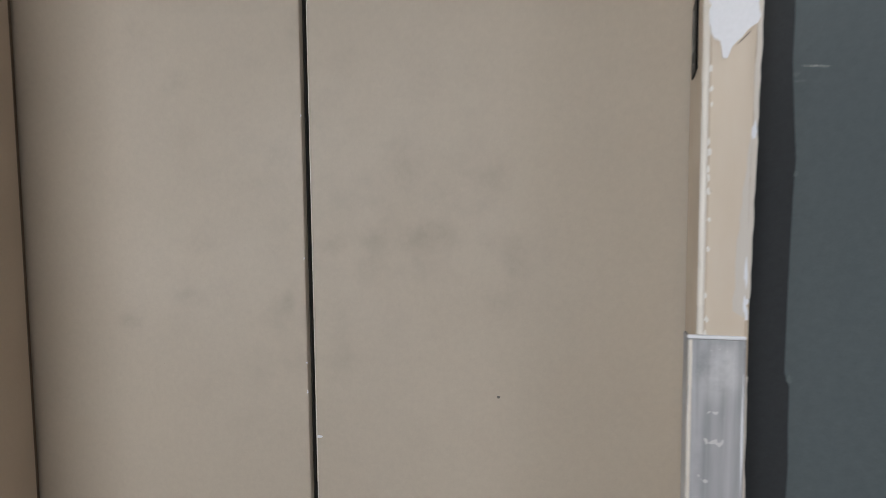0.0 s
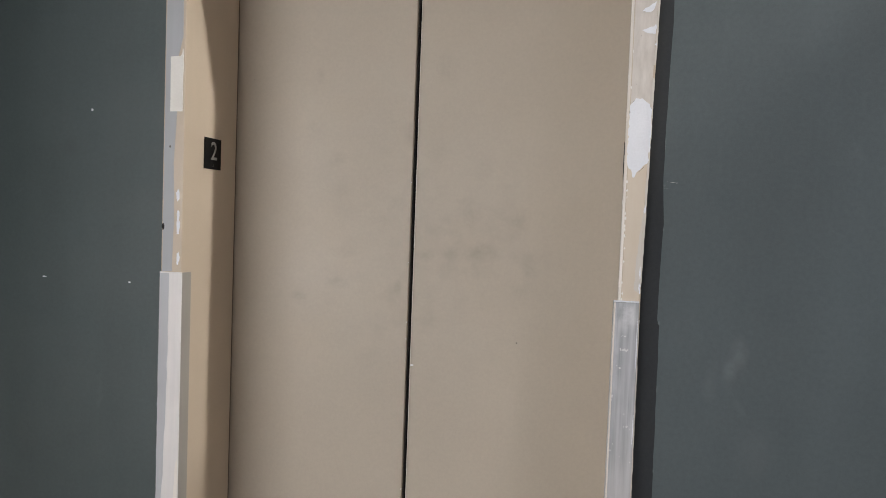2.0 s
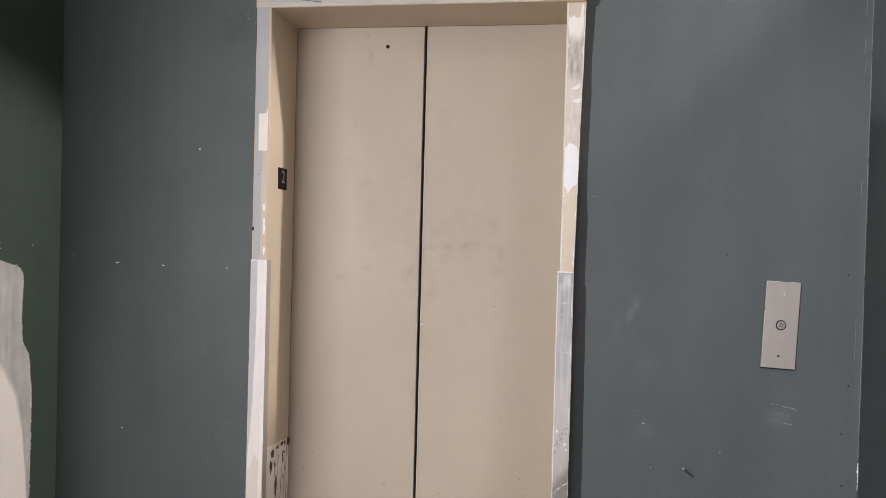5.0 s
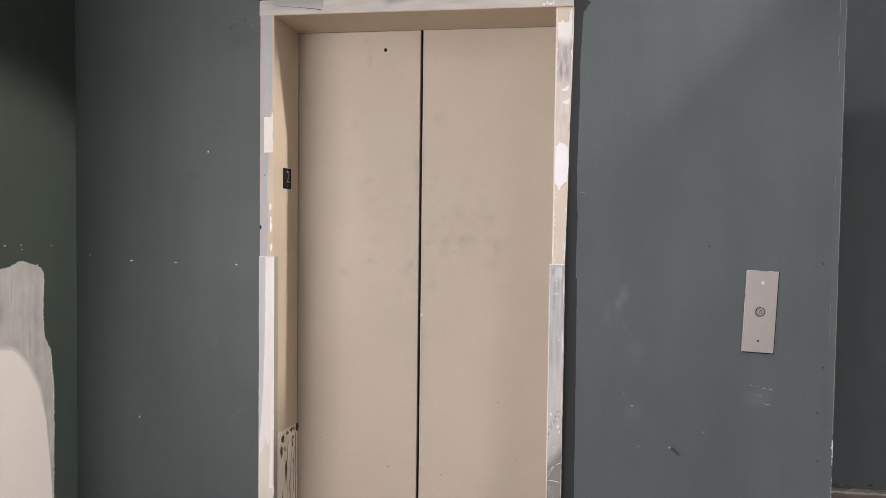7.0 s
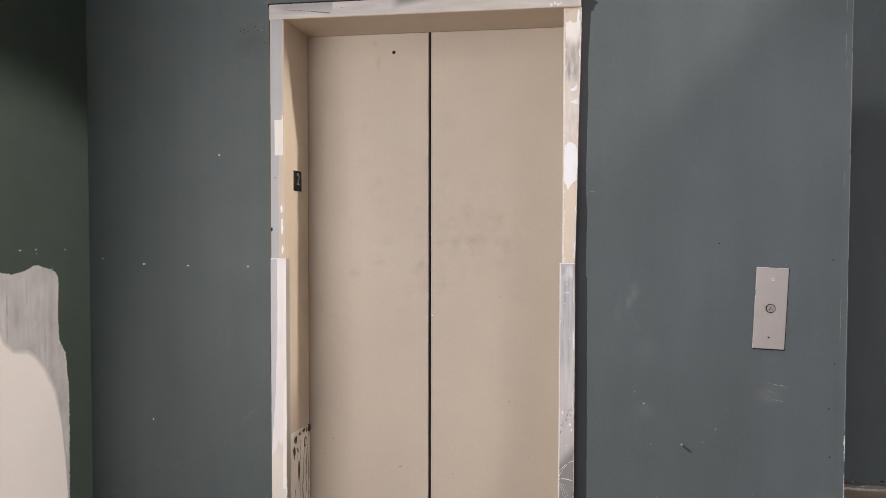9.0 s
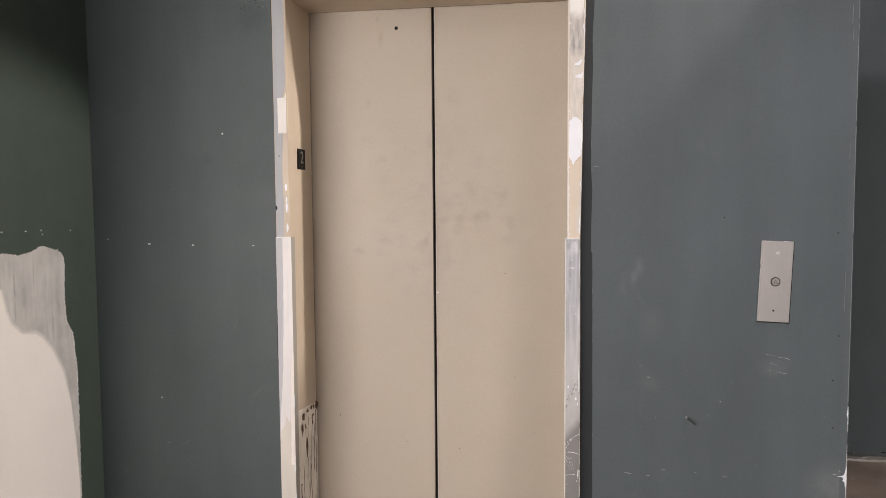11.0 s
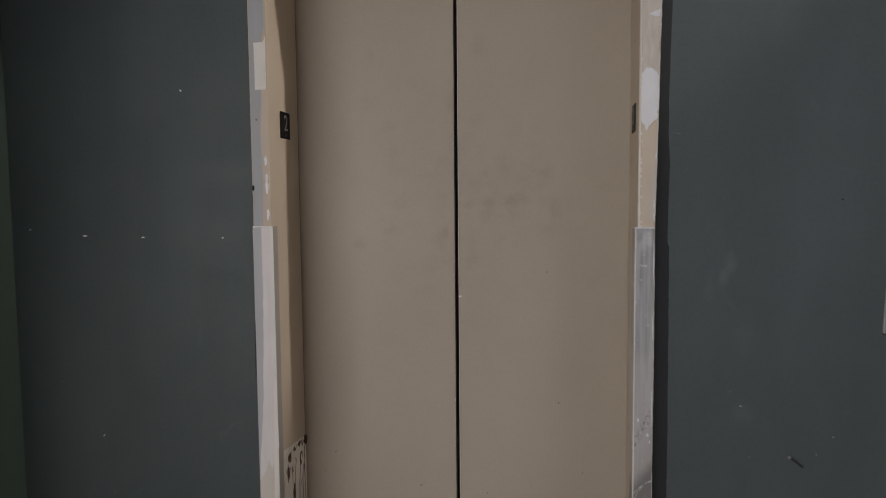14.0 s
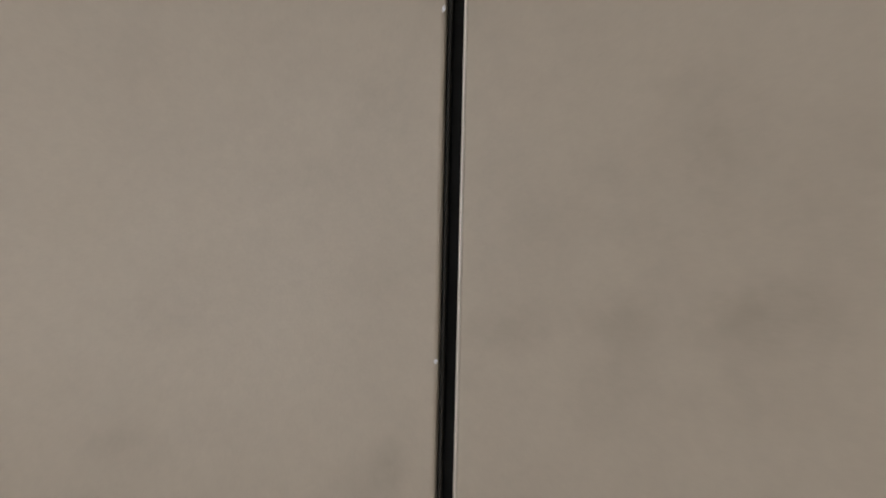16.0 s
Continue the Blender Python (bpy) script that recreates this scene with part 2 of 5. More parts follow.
def kick_metal(name):
    """Galvanised sheet: upright wipe marks, white smudges at the top, tarnish at the foot that ends in a slanting edge."""
    n = Nodes(name)
    lines = n.noise(26, 5, 0.6, stretch=(5.0, 1.0, 0.16))
    broad = n.noise(6, 4, 0.6, stretch=(1.5, 1, 0.5), distort=0.4)
    out = n.mix(n.remap(n.math("ADD", lines, broad), 0.8, 1.2, 0.0, 1.0), (0.54, 0.55, 0.58), (0.33, 0.345, 0.37))
    out = n.mix(n.remap(n.axis(2), 1.0, 0.7, 0.0, 0.55), out, (0.62, 0.61, 0.605))
    out = stained(n, out, [((0.565, -0.03, 1.185), (0.03, 1, 0.05), 0.8, (0.72, 0.73, 0.75), 40), ((0.578, -0.03, 1.19), (0.014, 1, 0.04), 0.6, (0.8, 0.8, 0.81), 60),
                           ((0.55, -0.03, 1.19), (0.012, 1, 0.03), 0.8, (0.26, 0.275, 0.3), 60), ((0.55, -0.03, 1.09), (0.02, 1, 0.07), 0.5, (0.28, 0.29, 0.32), 30)])
    # tarnish, with a slanting upper edge and a torn speckled band above it
    slant = n.math("SUBTRACT", n.axis(2), n.math("MULTIPLY", n.math("SUBTRACT", n.axis(0), 0.565), 1.0))
    steep = n.math("ADD", n.math("SUBTRACT", slant, n.math("MULTIPLY", n.math("SUBTRACT", n.axis(0), 0.565), 1.2)), n.math("MULTIPLY", n.math("SUBTRACT", n.noise(40, 4, 0.6), 0.5), 0.05))
    slant = n.math("ADD", slant, n.math("MULTIPLY", n.math("SUBTRACT", n.noise(25, 4, 0.6), 0.5), 0.03))
    out = n.mix(n.remap(slant, 0.62, 0.5, 0.0, 0.6), out, (0.45, 0.44, 0.43))
    out = n.mix(n.remap(slant, 0.515, 0.47, 0.0, 0.85), out, (0.21, 0.21, 0.21))
    band = n.math("MULTIPLY", n.remap(n.math("ABSOLUTE", n.math("SUBTRACT", steep, 0.63)), 0.0, 0.03, 1.0, 0.0), n.remap(n.noise(120, 3, 0.6), 0.5, 0.58, 0.0, 0.8))
    out = n.mix(n.math("MAXIMUM", band, 0.0), out, (0.2, 0.19, 0.18))
    out = n.mix(n.remap(n.noise(75, 2, 0.5), 0.7, 0.73, 0.0, 0.7), out, (0.78, 0.78, 0.77))
    return n.finish(out, n.remap(broad, 0.3, 0.7, 0.34, 0.52), lines, 0.2, 0.0008, 0.25)


def jamb_coat(name):
    """The jamb's face: beige enamel, a rubbed pale coat over it, scraped metal and a torn white smear towards the head."""
    n = Nodes(name)
    fine = n.noise(30, 5, 0.6, stretch=(2, 1, 0.5))
    wave = n.math("MULTIPLY", n.math("SUBTRACT", n.noise(16, 5, 0.65, stretch=(1.4, 1, 0.8)), 0.5), 0.07)
    z = n.math("ADD", n.axis(2), wave)
    out = n.mix(n.remap(fine, 0.35, 0.7, 0.0, 0.5), (0.66, 0.575, 0.47), (0.7, 0.63, 0.54))
    out = n.mix(n.remap(z, 1.6, 1.66, 0.0, 1.0), out, n.mix(n.remap(fine, 0.35, 0.65, 0.0, 1.0), (0.7, 0.66, 0.62), (0.58, 0.54, 0.5)))
    metal = n.mix(n.remap(n.noise(34, 5, 0.65, stretch=(2.2, 1, 0.35)), 0.38, 0.62, 0.0, 1.0), (0.56, 0.54, 0.52), (0.27, 0.26, 0.25))
    low, high = n.remap(z, 1.895, 1.93, 0.0, 1.0), n.remap(z, 2.045, 2.09, 1.0, 0.0)
    out = n.mix(n.math("MULTIPLY", n.math("MULTIPLY", low, high), n.remap(z, 1.9, 2.05, 1.0, 0.55)), out, metal)
    out = n.mix(n.math("MULTIPLY", n.remap(z, 2.04, 2.075, 0.0, 1.0), n.remap(z, 2.118, 2.122, 1.0, 0.0)), out, (0.83, 0.82, 0.8))
    out = n.mix(n.remap(z, 2.118, 2.122, 0.0, 1.0), out, (0.62, 0.56, 0.48))
    out = n.mix(n.remap(n.noise(150, 2, 0.5), 0.74, 0.77, 0.0, 0.5), out, (0.2, 0.18, 0.16))
    return n.finish(out, n.remap(fine, 0.3, 0.7, 0.3, 0.45), fine, 0.25, 0.0012)


def head_primer(name):
    """White primer on the frame's head, smeared grey to a hard line at one end and along its upper edge."""
    n = Nodes(name)
    lines = n.noise(14, 5, 0.65, stretch=(0.4, 2, 3))
    out = n.mix(n.remap(lines, 0.35, 0.7, 0.0, 0.8), (0.57, 0.555, 0.54), (0.43, 0.41, 0.39))
    cloud = n.noise(18, 5, 0.65, stretch=(0.6, 1, 1.4))
    rise = n.math("ADD", n.axis(2), n.math("MULTIPLY", n.math("SUBTRACT", cloud, 0.5), 0.03))
    left = n.math("MULTIPLY", n.remap(n.axis(0), -0.3445, -0.3475, 0.0, 1.0), n.remap(rise, 2.192, 2.222, 0.0, 0.75))
    out = n.mix(n.math("MULTIPLY", left, n.remap(n.axis(0), -0.6, -0.54, 0.25, 1.0)), out, (0.27, 0.275, 0.285))
    wedge = n.math("MULTIPLY", n.remap(n.axis(0), -0.115, -0.075, 0.0, 1.0), n.remap(n.math("ADD", rise, n.math("MULTIPLY", n.axis(0), -0.22)), 2.212, 2.24, 0.0, 0.9))
    out = n.mix(wedge, out, (0.17, 0.17, 0.175))
    edge = n.math("MULTIPLY", n.remap(n.axis(0), -0.11, 0.0, 0.0, 1.0), n.math("MULTIPLY", n.remap(n.axis(0), 0.42, 0.18, 0.0, 1.0), n.remap(n.math("ADD", n.axis(2), n.math("MULTIPLY", n.math("SUBTRACT", n.noise(60, 4, 0.7), 0.5), 0.05)), 2.22, 2.236, 0.0, 0.7)))
    out = n.mix(edge, out, (0.24, 0.24, 0.245))
    return n.finish(out, 0.5, cloud, 0.25, 0.001)


def brushed_skim(name):
    """Thin grey filler dragged on with a wide brush, paler where it ends."""
    n = Nodes(name)
    drag = n.noise(8, 6, 0.62, stretch=(1, 2.8, 0.5), distort=0.5)
    cloud = n.noise(7, 4, 0.6)
    out = n.mix(n.remap(n.math("ADD", n.math("MULTIPLY", drag, 1.1), n.math("MULTIPLY", cloud, 0.9)), 0.75, 1.3, 0.0, 1.0), (0.58, 0.57, 0.56), (0.38, 0.375, 0.37))
    x = LEFT_X
    out = stained(n, out, [((x, -0.2, 1.02), (1, 0.03, 0.22), 0.6, (0.56, 0.55, 0.535), 25), ((x, -0.33, 1.18), (1, 0.1, 0.05), 0.6, (0.54, 0.53, 0.51), 30),
                           ((x, -0.165, 0.72), (1, 0.03, 0.14), 0.5, (0.54, 0.53, 0.515), 30), ((x, -0.455, 1.04), (1, 0.007, 0.2), 0.7, (0.2, 0.2, 0.2), 12),
                           ((x, -0.36, 1.1), (1, 0.005, 0.09), 0.6, (0.22, 0.22, 0.22), 12), ((x, -0.41, 1.05), (1, 0.02, 0.1), 0.5, (0.25, 0.25, 0.25), 30),
                           ((x, -0.27, 0.9), (1, 0.012, 0.14), 0.5, (0.24, 0.24, 0.24), 15), ((x, -0.38, 0.95), (1, 0.03, 0.05), 0.5, (0.58, 0.565, 0.545), 30)])
    return n.finish(out, 0.65, drag, 0.4, 0.002)


def carpet(name, colour, spots, direction):
    """Ribbed needle-felt with lint."""
    n = Nodes(name)
    w = n.node("ShaderNodeTexWave")
    w.wave_type, w.bands_direction = "BANDS", direction
    w.inputs["Scale"].default_value = 26
    w.inputs["Distortion"].default_value = 1.6
    w.inputs["Detail"].default_value = 3
    n.link(n.coord, w.inputs["Vector"])
    tuft = n.noise(260, 3, 0.7)
    value = n.math("MULTIPLY", n.remap(w.outputs[1], 0, 1, 0.72, 1.2), n.remap(tuft, 0.3, 0.7, 0.6, 1.4))
    value = n.math("MULTIPLY", value, n.remap(n.noise(3, 5), 0.3, 0.7, 0.85, 1.15))
    out = n.tone(colour, value)
    out = n.mix(n.remap(n.noise(70, 4, 0.7), 0.72, 0.75, 0.0, spots), out, (0.4, 0.35, 0.28))
    return n.finish(out, 0.95, n.math("ADD", w.outputs[1], tuft), 0.7, 0.003)


def concrete(name, colour):
    n = Nodes(name)
    value = n.math("MULTIPLY", n.remap(n.noise(2.2, 6, 0.65), 0.3, 0.7, 0.72, 1.2), n.remap(n.noise(140, 4), 0.3, 0.7, 0.85, 1.15))
    out = n.tone(colour, value)
    out = n.mix(n.remap(n.noise(9, 6, 0.7), 0.6, 0.72, 0.0, 0.4), out, tuple(c * 1.9 for c in colour))
    return n.finish(out, n.remap(n.noise(5, 5), 0.3, 0.7, 0.45, 0.75), n.noise(60, 5), 0.35, 0.002)


def rusty(name):
    """White enamel, yellowed and bled through with rust."""
    n = Nodes(name)
    base = n.tone((0.83, 0.79, 0.72), n.remap(n.noise(9, 5), 0.3, 0.7, 0.85, 1.12))
    runs = n.remap(n.noise(16, 6, 0.7, stretch=(1, 2.2, 0.22), distort=0.6), 0.6, 0.76, 0.0, 0.6)
    out = n.mix(runs, base, (0.33, 0.17, 0.08))
    blots = n.remap(n.noise(34, 5, 0.65, distort=0.9), 0.62, 0.72, 0.0, 0.85)
    out = n.mix(blots, out, (0.09, 0.045, 0.025))
    return n.finish(out, 0.6, n.noise(50, 6, 0.7), 0.5, 0.003)


def glowing(name, colour, strength):
    n = Nodes(name)
    n.bsdf.inputs["Emission Color"].default_value = (*colour, 1)
    n.bsdf.inputs["Emission Strength"].default_value = strength
    return n.finish(n.tone(colour, n.remap(n.noise(5, 3), 0.3, 0.7, 0.95, 1.0)), 0.4)


SLATE = (0.0785, 0.0985, 0.1075)
M_WALL = wall_paint("slate_wall_paint", SLATE, [
    ((0.815, 0, 1.115), (0.026, 0.1, 0.05), 0.5, (0.2, 0.22, 0.23)),
    ((0.798, 0, 1.075), (0.022, 0.1, 0.035), 0.5, (0.2, 0.22, 0.23)),
    ((0.755, 0, 1.04), (0.025, 0.1, 0.06), 0.25, (0.15, 0.17, 0.18)),
    ((0.86, 0, 0.9), (0.06, 0.1, 0.1), 0.2, (0.15, 0.17, 0.18)),
    ((0.86, 0, 0.67), (0.05, 0.1, 0.05), 0.3, (0.16, 0.18, 0.18)),
    ((1.3, 0, 0.74), (0.07, 0.1, 0.05), 0.25, (0.2, 0.21, 0.21)),
    ((-0.9, 0, 1.55), (0.035, 0.1, 0.035), 0.35, (0.04, 0.045, 0.05)),
    ((-0.7, 0, 2.1), (0.09, 0.1, 0.08), 0.5, (0.03, 0.034, 0.036)),
    ((1.54, 0, 0.3), (0.16, 0.1, 0.12), 0.35, (0.3, 0.3, 0.29)),
    ((-1.3, 0, 0.06), (0.5, 0.1, 0.07), 0.6, (0.17, 0.18, 0.17))], left_shade=(0.06, 0.0825, 0.0875))
M_WALL_GREEN = wall_paint("green_wall_paint", (0.046, 0.067, 0.055))
M_HALL = plain("pale_hall_paint", (0.26, 0.265, 0.26), 0.6)
M_CEILING = plain("ceiling_tile_white", (0.68, 0.67, 0.64), 0.8)
M_FLOOR = concrete("brown_concrete", (0.3, 0.24, 0.195))
M_DOOR = door_paint("beige_door_enamel", (0.495, 0.437, 0.36))
M_EDGE = streaked("worn_dark_edge", (0.075, 0.07, 0.064), (0.19, 0.18, 0.165), 0.5, 0.2, amount=0.8, speck=0.25)
# darker copy of the worn edge, with the shade of the gap in its colour
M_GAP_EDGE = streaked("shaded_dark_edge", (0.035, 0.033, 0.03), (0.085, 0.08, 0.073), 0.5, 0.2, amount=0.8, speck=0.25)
M_BEIGE = plain("beige_frame_enamel", (0.55, 0.462, 0.36), 0.42, var=0.05, scale=5, grain=0.02, bump=0.1)
M_BEIGE_FACE = jamb_coat("rubbed_beige_enamel")
M_BEIGE_THIN = streaked("thin_white_wash", (0.68, 0.65, 0.61), (0.6, 0.55, 0.49), 0.45, scale=12, amount=0.8)
# pale paint for bends and edges, their bright highlight put into the colour
M_HIGHLIGHT = streaked("pale_highlight_paint", (0.82, 0.79, 0.74), (0.72, 0.66, 0.58), 0.26, scale=12, amount=0.8)
M_PRIMER = streaked("blue_grey_primer", (0.44, 0.455, 0.485), (0.37, 0.38, 0.405), 0.5, scale=9, amount=0.7)
M_PRIMER_THIN = streaked("thin_lilac_primer", (0.52, 0.53, 0.57), (0.45, 0.46, 0.49), 0.5, scale=9, amount=0.8)
M_WHITE = plain("white_primer", (0.8, 0.82, 0.87), 0.5, var=0.04, scale=12, grain=0.03)
M_WARM_WHITE = plain("warm_white_primer", (0.8, 0.78, 0.745), 0.5, var=0.05, scale=12, grain=0.03)
M_CREAM = plain("cream_plaster", (0.84, 0.8, 0.77), 0.7, var=0.05, scale=2.2, grain=0.03, bump=0.2)
M_SKIM = brushed_skim("brushed_grey_skim")
M_KICK_WHITE = streaked("wiped_white_metal", (0.83, 0.805, 0.8), (0.66, 0.65, 0.66), 0.45, 0.0, scale=10, amount=0.8)
M_KICK_GREY = streaked("grey_wrap_paint", (0.31, 0.295, 0.27), (0.37, 0.35, 0.32), 0.5, scale=9)
M_KICK_METAL = kick_metal("galvanised_steel")
M_STEEL = plain("brushed_stainless", (0.56, 0.53, 0.5), 0.3, 1.0, var=0.06, scale=20, grain=0.12, grain_scale=160, bump=0.12, stretch=(0.08, 1, 1))
M_STEEL_UP = plain("brushed_stainless_upright", (0.52, 0.49, 0.46), 0.32, 1.0, var=0.06, scale=20, grain=0.12, grain_scale=160, bump=0.12, stretch=(1, 1, 0.08))
M_PLATE = plain("satin_aluminium", (0.43, 0.415, 0.405), 0.38, 0.3, var=0.06, scale=10, grain=0.03, grain_scale=260, bump=0.05, stretch=(1, 1, 0.2))
M_WHITE_METAL = plain("bright_zinc", (0.8, 0.8, 0.8), 0.3, 0.5)
M_BLACK = plain("black_plastic", (0.005, 0.005, 0.005), 0.5)
M_BLACK.node_tree.nodes["Principled BSDF"].inputs["Specular IOR Level"].default_value = 0.15
M_GAP_SHADE = plain("brown_black_gap_shade", (0.12, 0.088, 0.06), 0.6)
M_HOLE = plain("hollow_black", (0.004, 0.004, 0.004), 0.9)
M_NUMERAL = plain("grey_numeral", (0.24, 0.235, 0.22), 0.45)
M_RUBBER = plain("grey_button_plastic", (0.3, 0.3, 0.29), 0.4)
M_RUST = rusty("rust_bled_enamel")
M_RUST_DARK = plain("dark_rust", (0.07, 0.035, 0.02), 0.8, var=0.4, scale=40)
M_SILL = streaked("scuffed_sill_aluminium", (0.5, 0.45, 0.4), (0.3, 0.26, 0.22), 0.4, 0.8, stretch=(0.2, 3, 3))
M_LAMINATE = plain("cream_laminate", (0.62, 0.5, 0.36), 0.35, var=0.04, scale=14, grain=0.05, grain_scale=60, bump=0.04)
M_JOINT = plain("dark_joint_bronze", (0.06, 0.045, 0.03), 0.4, 0.5)
M_KICK_CARPET = carpet("black_ribbed_carpet", (0.02, 0.019, 0.018), 0.5, "X")
M_CARPET = carpet("brown_ribbed_carpet", (0.13, 0.075, 0.05), 0.25, "DIAGONAL")
M_CARPET_EDGE = carpet("brown_border_carpet", (0.19, 0.115, 0.08), 0.25, "X")
M_DIFFUSER = glowing("cab_ceiling_diffuser", (1.0, 0.8, 0.55), 2.2)
M_HALL_DIFFUSER = glowing("hall_diffuser", (1.0, 0.97, 0.93), 5.0)
M_PINK = glowing("pink_lit_arrow", (1.0, 0.12, 0.3), 1.2)
M_IVORY = plain("ivory_plastic", (0.6, 0.52, 0.4), 0.4, var=0.03)
M_TAPE = plain("yellowed_tape", (0.55, 0.4, 0.22), 0.5)


# ---- mesh helpers ----
def add_box(bm, x0, x1, y0, y1, z0, z1, bevel=0.0, segments=2):
    m = Matrix.Translation(((x0 + x1) / 2, (y0 + y1) / 2, (z0 + z1) / 2)) @ Matrix.Diagonal((x1 - x0, y1 - y0, z1 - z0, 1))
    made = bmesh.ops.create_cube(bm, size=1.0, matrix=m)["verts"]
    if bevel:
        edges = list({e for v in made for e in v.link_edges})
        bmesh.ops.bevel(bm, geom=edges, offset=bevel, segments=segments, profile=0.5, affect="EDGES")
    return bm


def box(*a, **k):
    return add_box(bmesh.new(), *a, **k)


def add_cylinder(bm, m, radius, depth, segments=24, bevel=0.0, radius_top=None):
    made = bmesh.ops.create_cone(bm, cap_ends=True, segments=segments, radius1=radius,
                                 radius2=radius if radius_top is None else radius_top, depth=depth, matrix=m)["verts"]
    if bevel:
        edges = [e for e in {e for v in made for e in v.link_edges} if len(e.link_faces) == 2 and any(len(f.verts) > 4 for f in e.link_faces)]
        bmesh.ops.bevel(bm, geom=edges, offset=bevel, segments=2, profile=0.5, affect="EDGES")
    return bm


def prism(outline, thick, place, u, v):
    """A plate of the given outline in (u, v), raised by thick along u x v."""
    u, v, place = Vector(u), Vector(v), Vector(place)
    w = u.cross(v)
    bm = bmesh.new()
    low = [bm.verts.new(place + u * a + v * b) for a, b in outline]
    high = [bm.verts.new(place + u * a + v * b + w * thick) for a, b in outline]
    bm.faces.new(high)
    bm.faces.new(low[::-1])
    for i in range(len(low)):
        j = (i + 1) % len(low)
        bm.faces.new((low[i], low[j], high[j], high[i]))
    bmesh.ops.recalc_face_normals(bm, faces=bm.faces)
    return bm


def ragged(corners, step, jitter, seed):
    """Fills in an outline with small irregular notches."""
    rng = random.Random(seed)
    out = []
    for i, (a0, b0) in enumerate(corners):
        a1, b1 = corners[(i + 1) % len(corners)]
        n = max(1, int(math.hypot(a1 - a0, b1 - b0) / step))
        for k in range(n):
            t = k / n
            out.append((a0 + (a1 - a0) * t + rng.uniform(-jitter, jitter), b0 + (b1 - b0) * t + rng.uniform(-jitter, jitter)))
    return out


def thing(name, place, label, category, group="", kind=""):
    ob = new(name)
    ob.empty_display_size = 0.05
    ob.location = place
    return tagged(ob, label, category, group, kind)


def part(name, bm, material, parent=None, label="", smooth=False):
    """Links a bmesh, made in the place's own coordinates, as one mesh under a thing or a part."""
    origin = Vector((0, 0, 0))
    o = parent
    while o is not None:
        origin += o.location
        o = o.parent
    bmesh.ops.translate(bm, verts=bm.verts, vec=-origin)
    mesh = bpy.data.meshes.new(name)
    bm.to_mesh(mesh)
    bm.free()
    mesh.materials.append(material)
    if smooth:
        mesh.polygons.foreach_set("use_smooth", [True] * len(mesh.polygons))
    ob = new(name, mesh)
    ob.parent = parent
    if label:
        ob["label"] = label
    return ob


def structure(name, bm, material, label, category):
    return tagged(part(name, bm, material), label, category, kind="structure")


def tube(points, radius, bevel_resolution=2):
    """A round bar along points, as a bmesh."""
    curve = bpy.data.curves.new("bar", "CURVE")
    curve.dimensions, curve.bevel_depth, curve.bevel_resolution, curve.use_fill_caps = "3D", radius, bevel_resolution, True
    s = curve.splines.new("POLY")
    s.points.add(len(points) - 1)
    for p, q in zip(s.points, points):
        p.co = (*q, 1)
    ob = bpy.data.objects.new("bar", curve)
    mesh = bpy.data.meshes.new_from_object(ob)
    bm = bmesh.new()
    bm.from_mesh(mesh)
    bpy.data.objects.remove(ob)
    bpy.data.curves.remove(curve)
    bpy.data.meshes.remove(mesh)
    return bm


def numeral(text, size, depth, m):
    curve = bpy.data.curves.new("numeral", "FONT")
    curve.body, curve.size, curve.extrude, curve.align_x, curve.align_y = text, size, depth, "CENTER", "CENTER"
    curve.bevel_depth = depth * 0.4
    ob = bpy.data.objects.new("numeral", curve)
    mesh = bpy.data.meshes.new_from_object(ob)
    bm = bmesh.new()
    bm.from_mesh(mesh)
    bmesh.ops.transform(bm, matrix=m, verts=bm.verts)
    bpy.data.objects.remove(ob)
    bpy.data.curves.remove(curve)
    bpy.data.meshes.remove(mesh)
    return bm


# ---- walls, floor and ceiling ----
def edge_right(z):
    """The outer edge of the right jamb, which widens towards the head."""
    return 0.5945 + 0.018 * max(0.0, z - 1.3) / 0.9


def wall_with_opening():
    outline = [(LEFT_X - 0.2, 0), (-OUTER, 0), (-OUTER, HEAD_TOP), (edge_right(HEAD_TOP), HEAD_TOP), (edge_right(1.3), 1.3), (edge_right(0), 0), (RIGHT_X, 0), (RIGHT_X, CEIL), (LEFT_X - 0.2, CEIL)]
    return prism(outline, -0.22, (0, 0, 0), (1, 0, 0), (0, 0, 1))


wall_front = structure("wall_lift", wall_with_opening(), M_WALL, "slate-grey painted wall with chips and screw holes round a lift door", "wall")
wall_west = structure("wall_west", box(LEFT_X - 0.2, LEFT_X, WING_Y, -0.002, 0, CEIL), M_WALL_GREEN,
                      "dark green-grey painted wall with a pale plaster repair patch", "wall")
wall_return = structure("wall_return", box(RIGHT_X - 0.22, RIGHT_X, 0.2205, RECESS_Y - 0.001, 0, CEIL), M_WALL, "slate-grey painted return of the lift wall", "wall")
wall_recess = structure("wall_recess", box(RIGHT_X - 0.22, EAST_X + 0.2, RECESS_Y, RECESS_Y + 0.2, 0, CEIL), M_WALL, "slate-grey wall at the back of the recess", "wall")
structure("wall_east", box(EAST_X, EAST_X + 0.2, BACK_Y, RECESS_Y - 0.001, 0, CEIL), M_HALL, "pale painted end wall of the hall", "wall")
structure("wall_south", box(WEST_X - 0.2, EAST_X + 0.2, BACK_Y - 0.2, BACK_Y - 0.001, 0, CEIL), M_HALL, "pale painted wall behind the viewer", "wall")
structure("wall_hall_west", box(WEST_X - 0.2, WEST_X, BACK_Y, -0.001, 0, CEIL), M_HALL, "pale painted far wall of the hall", "wall")
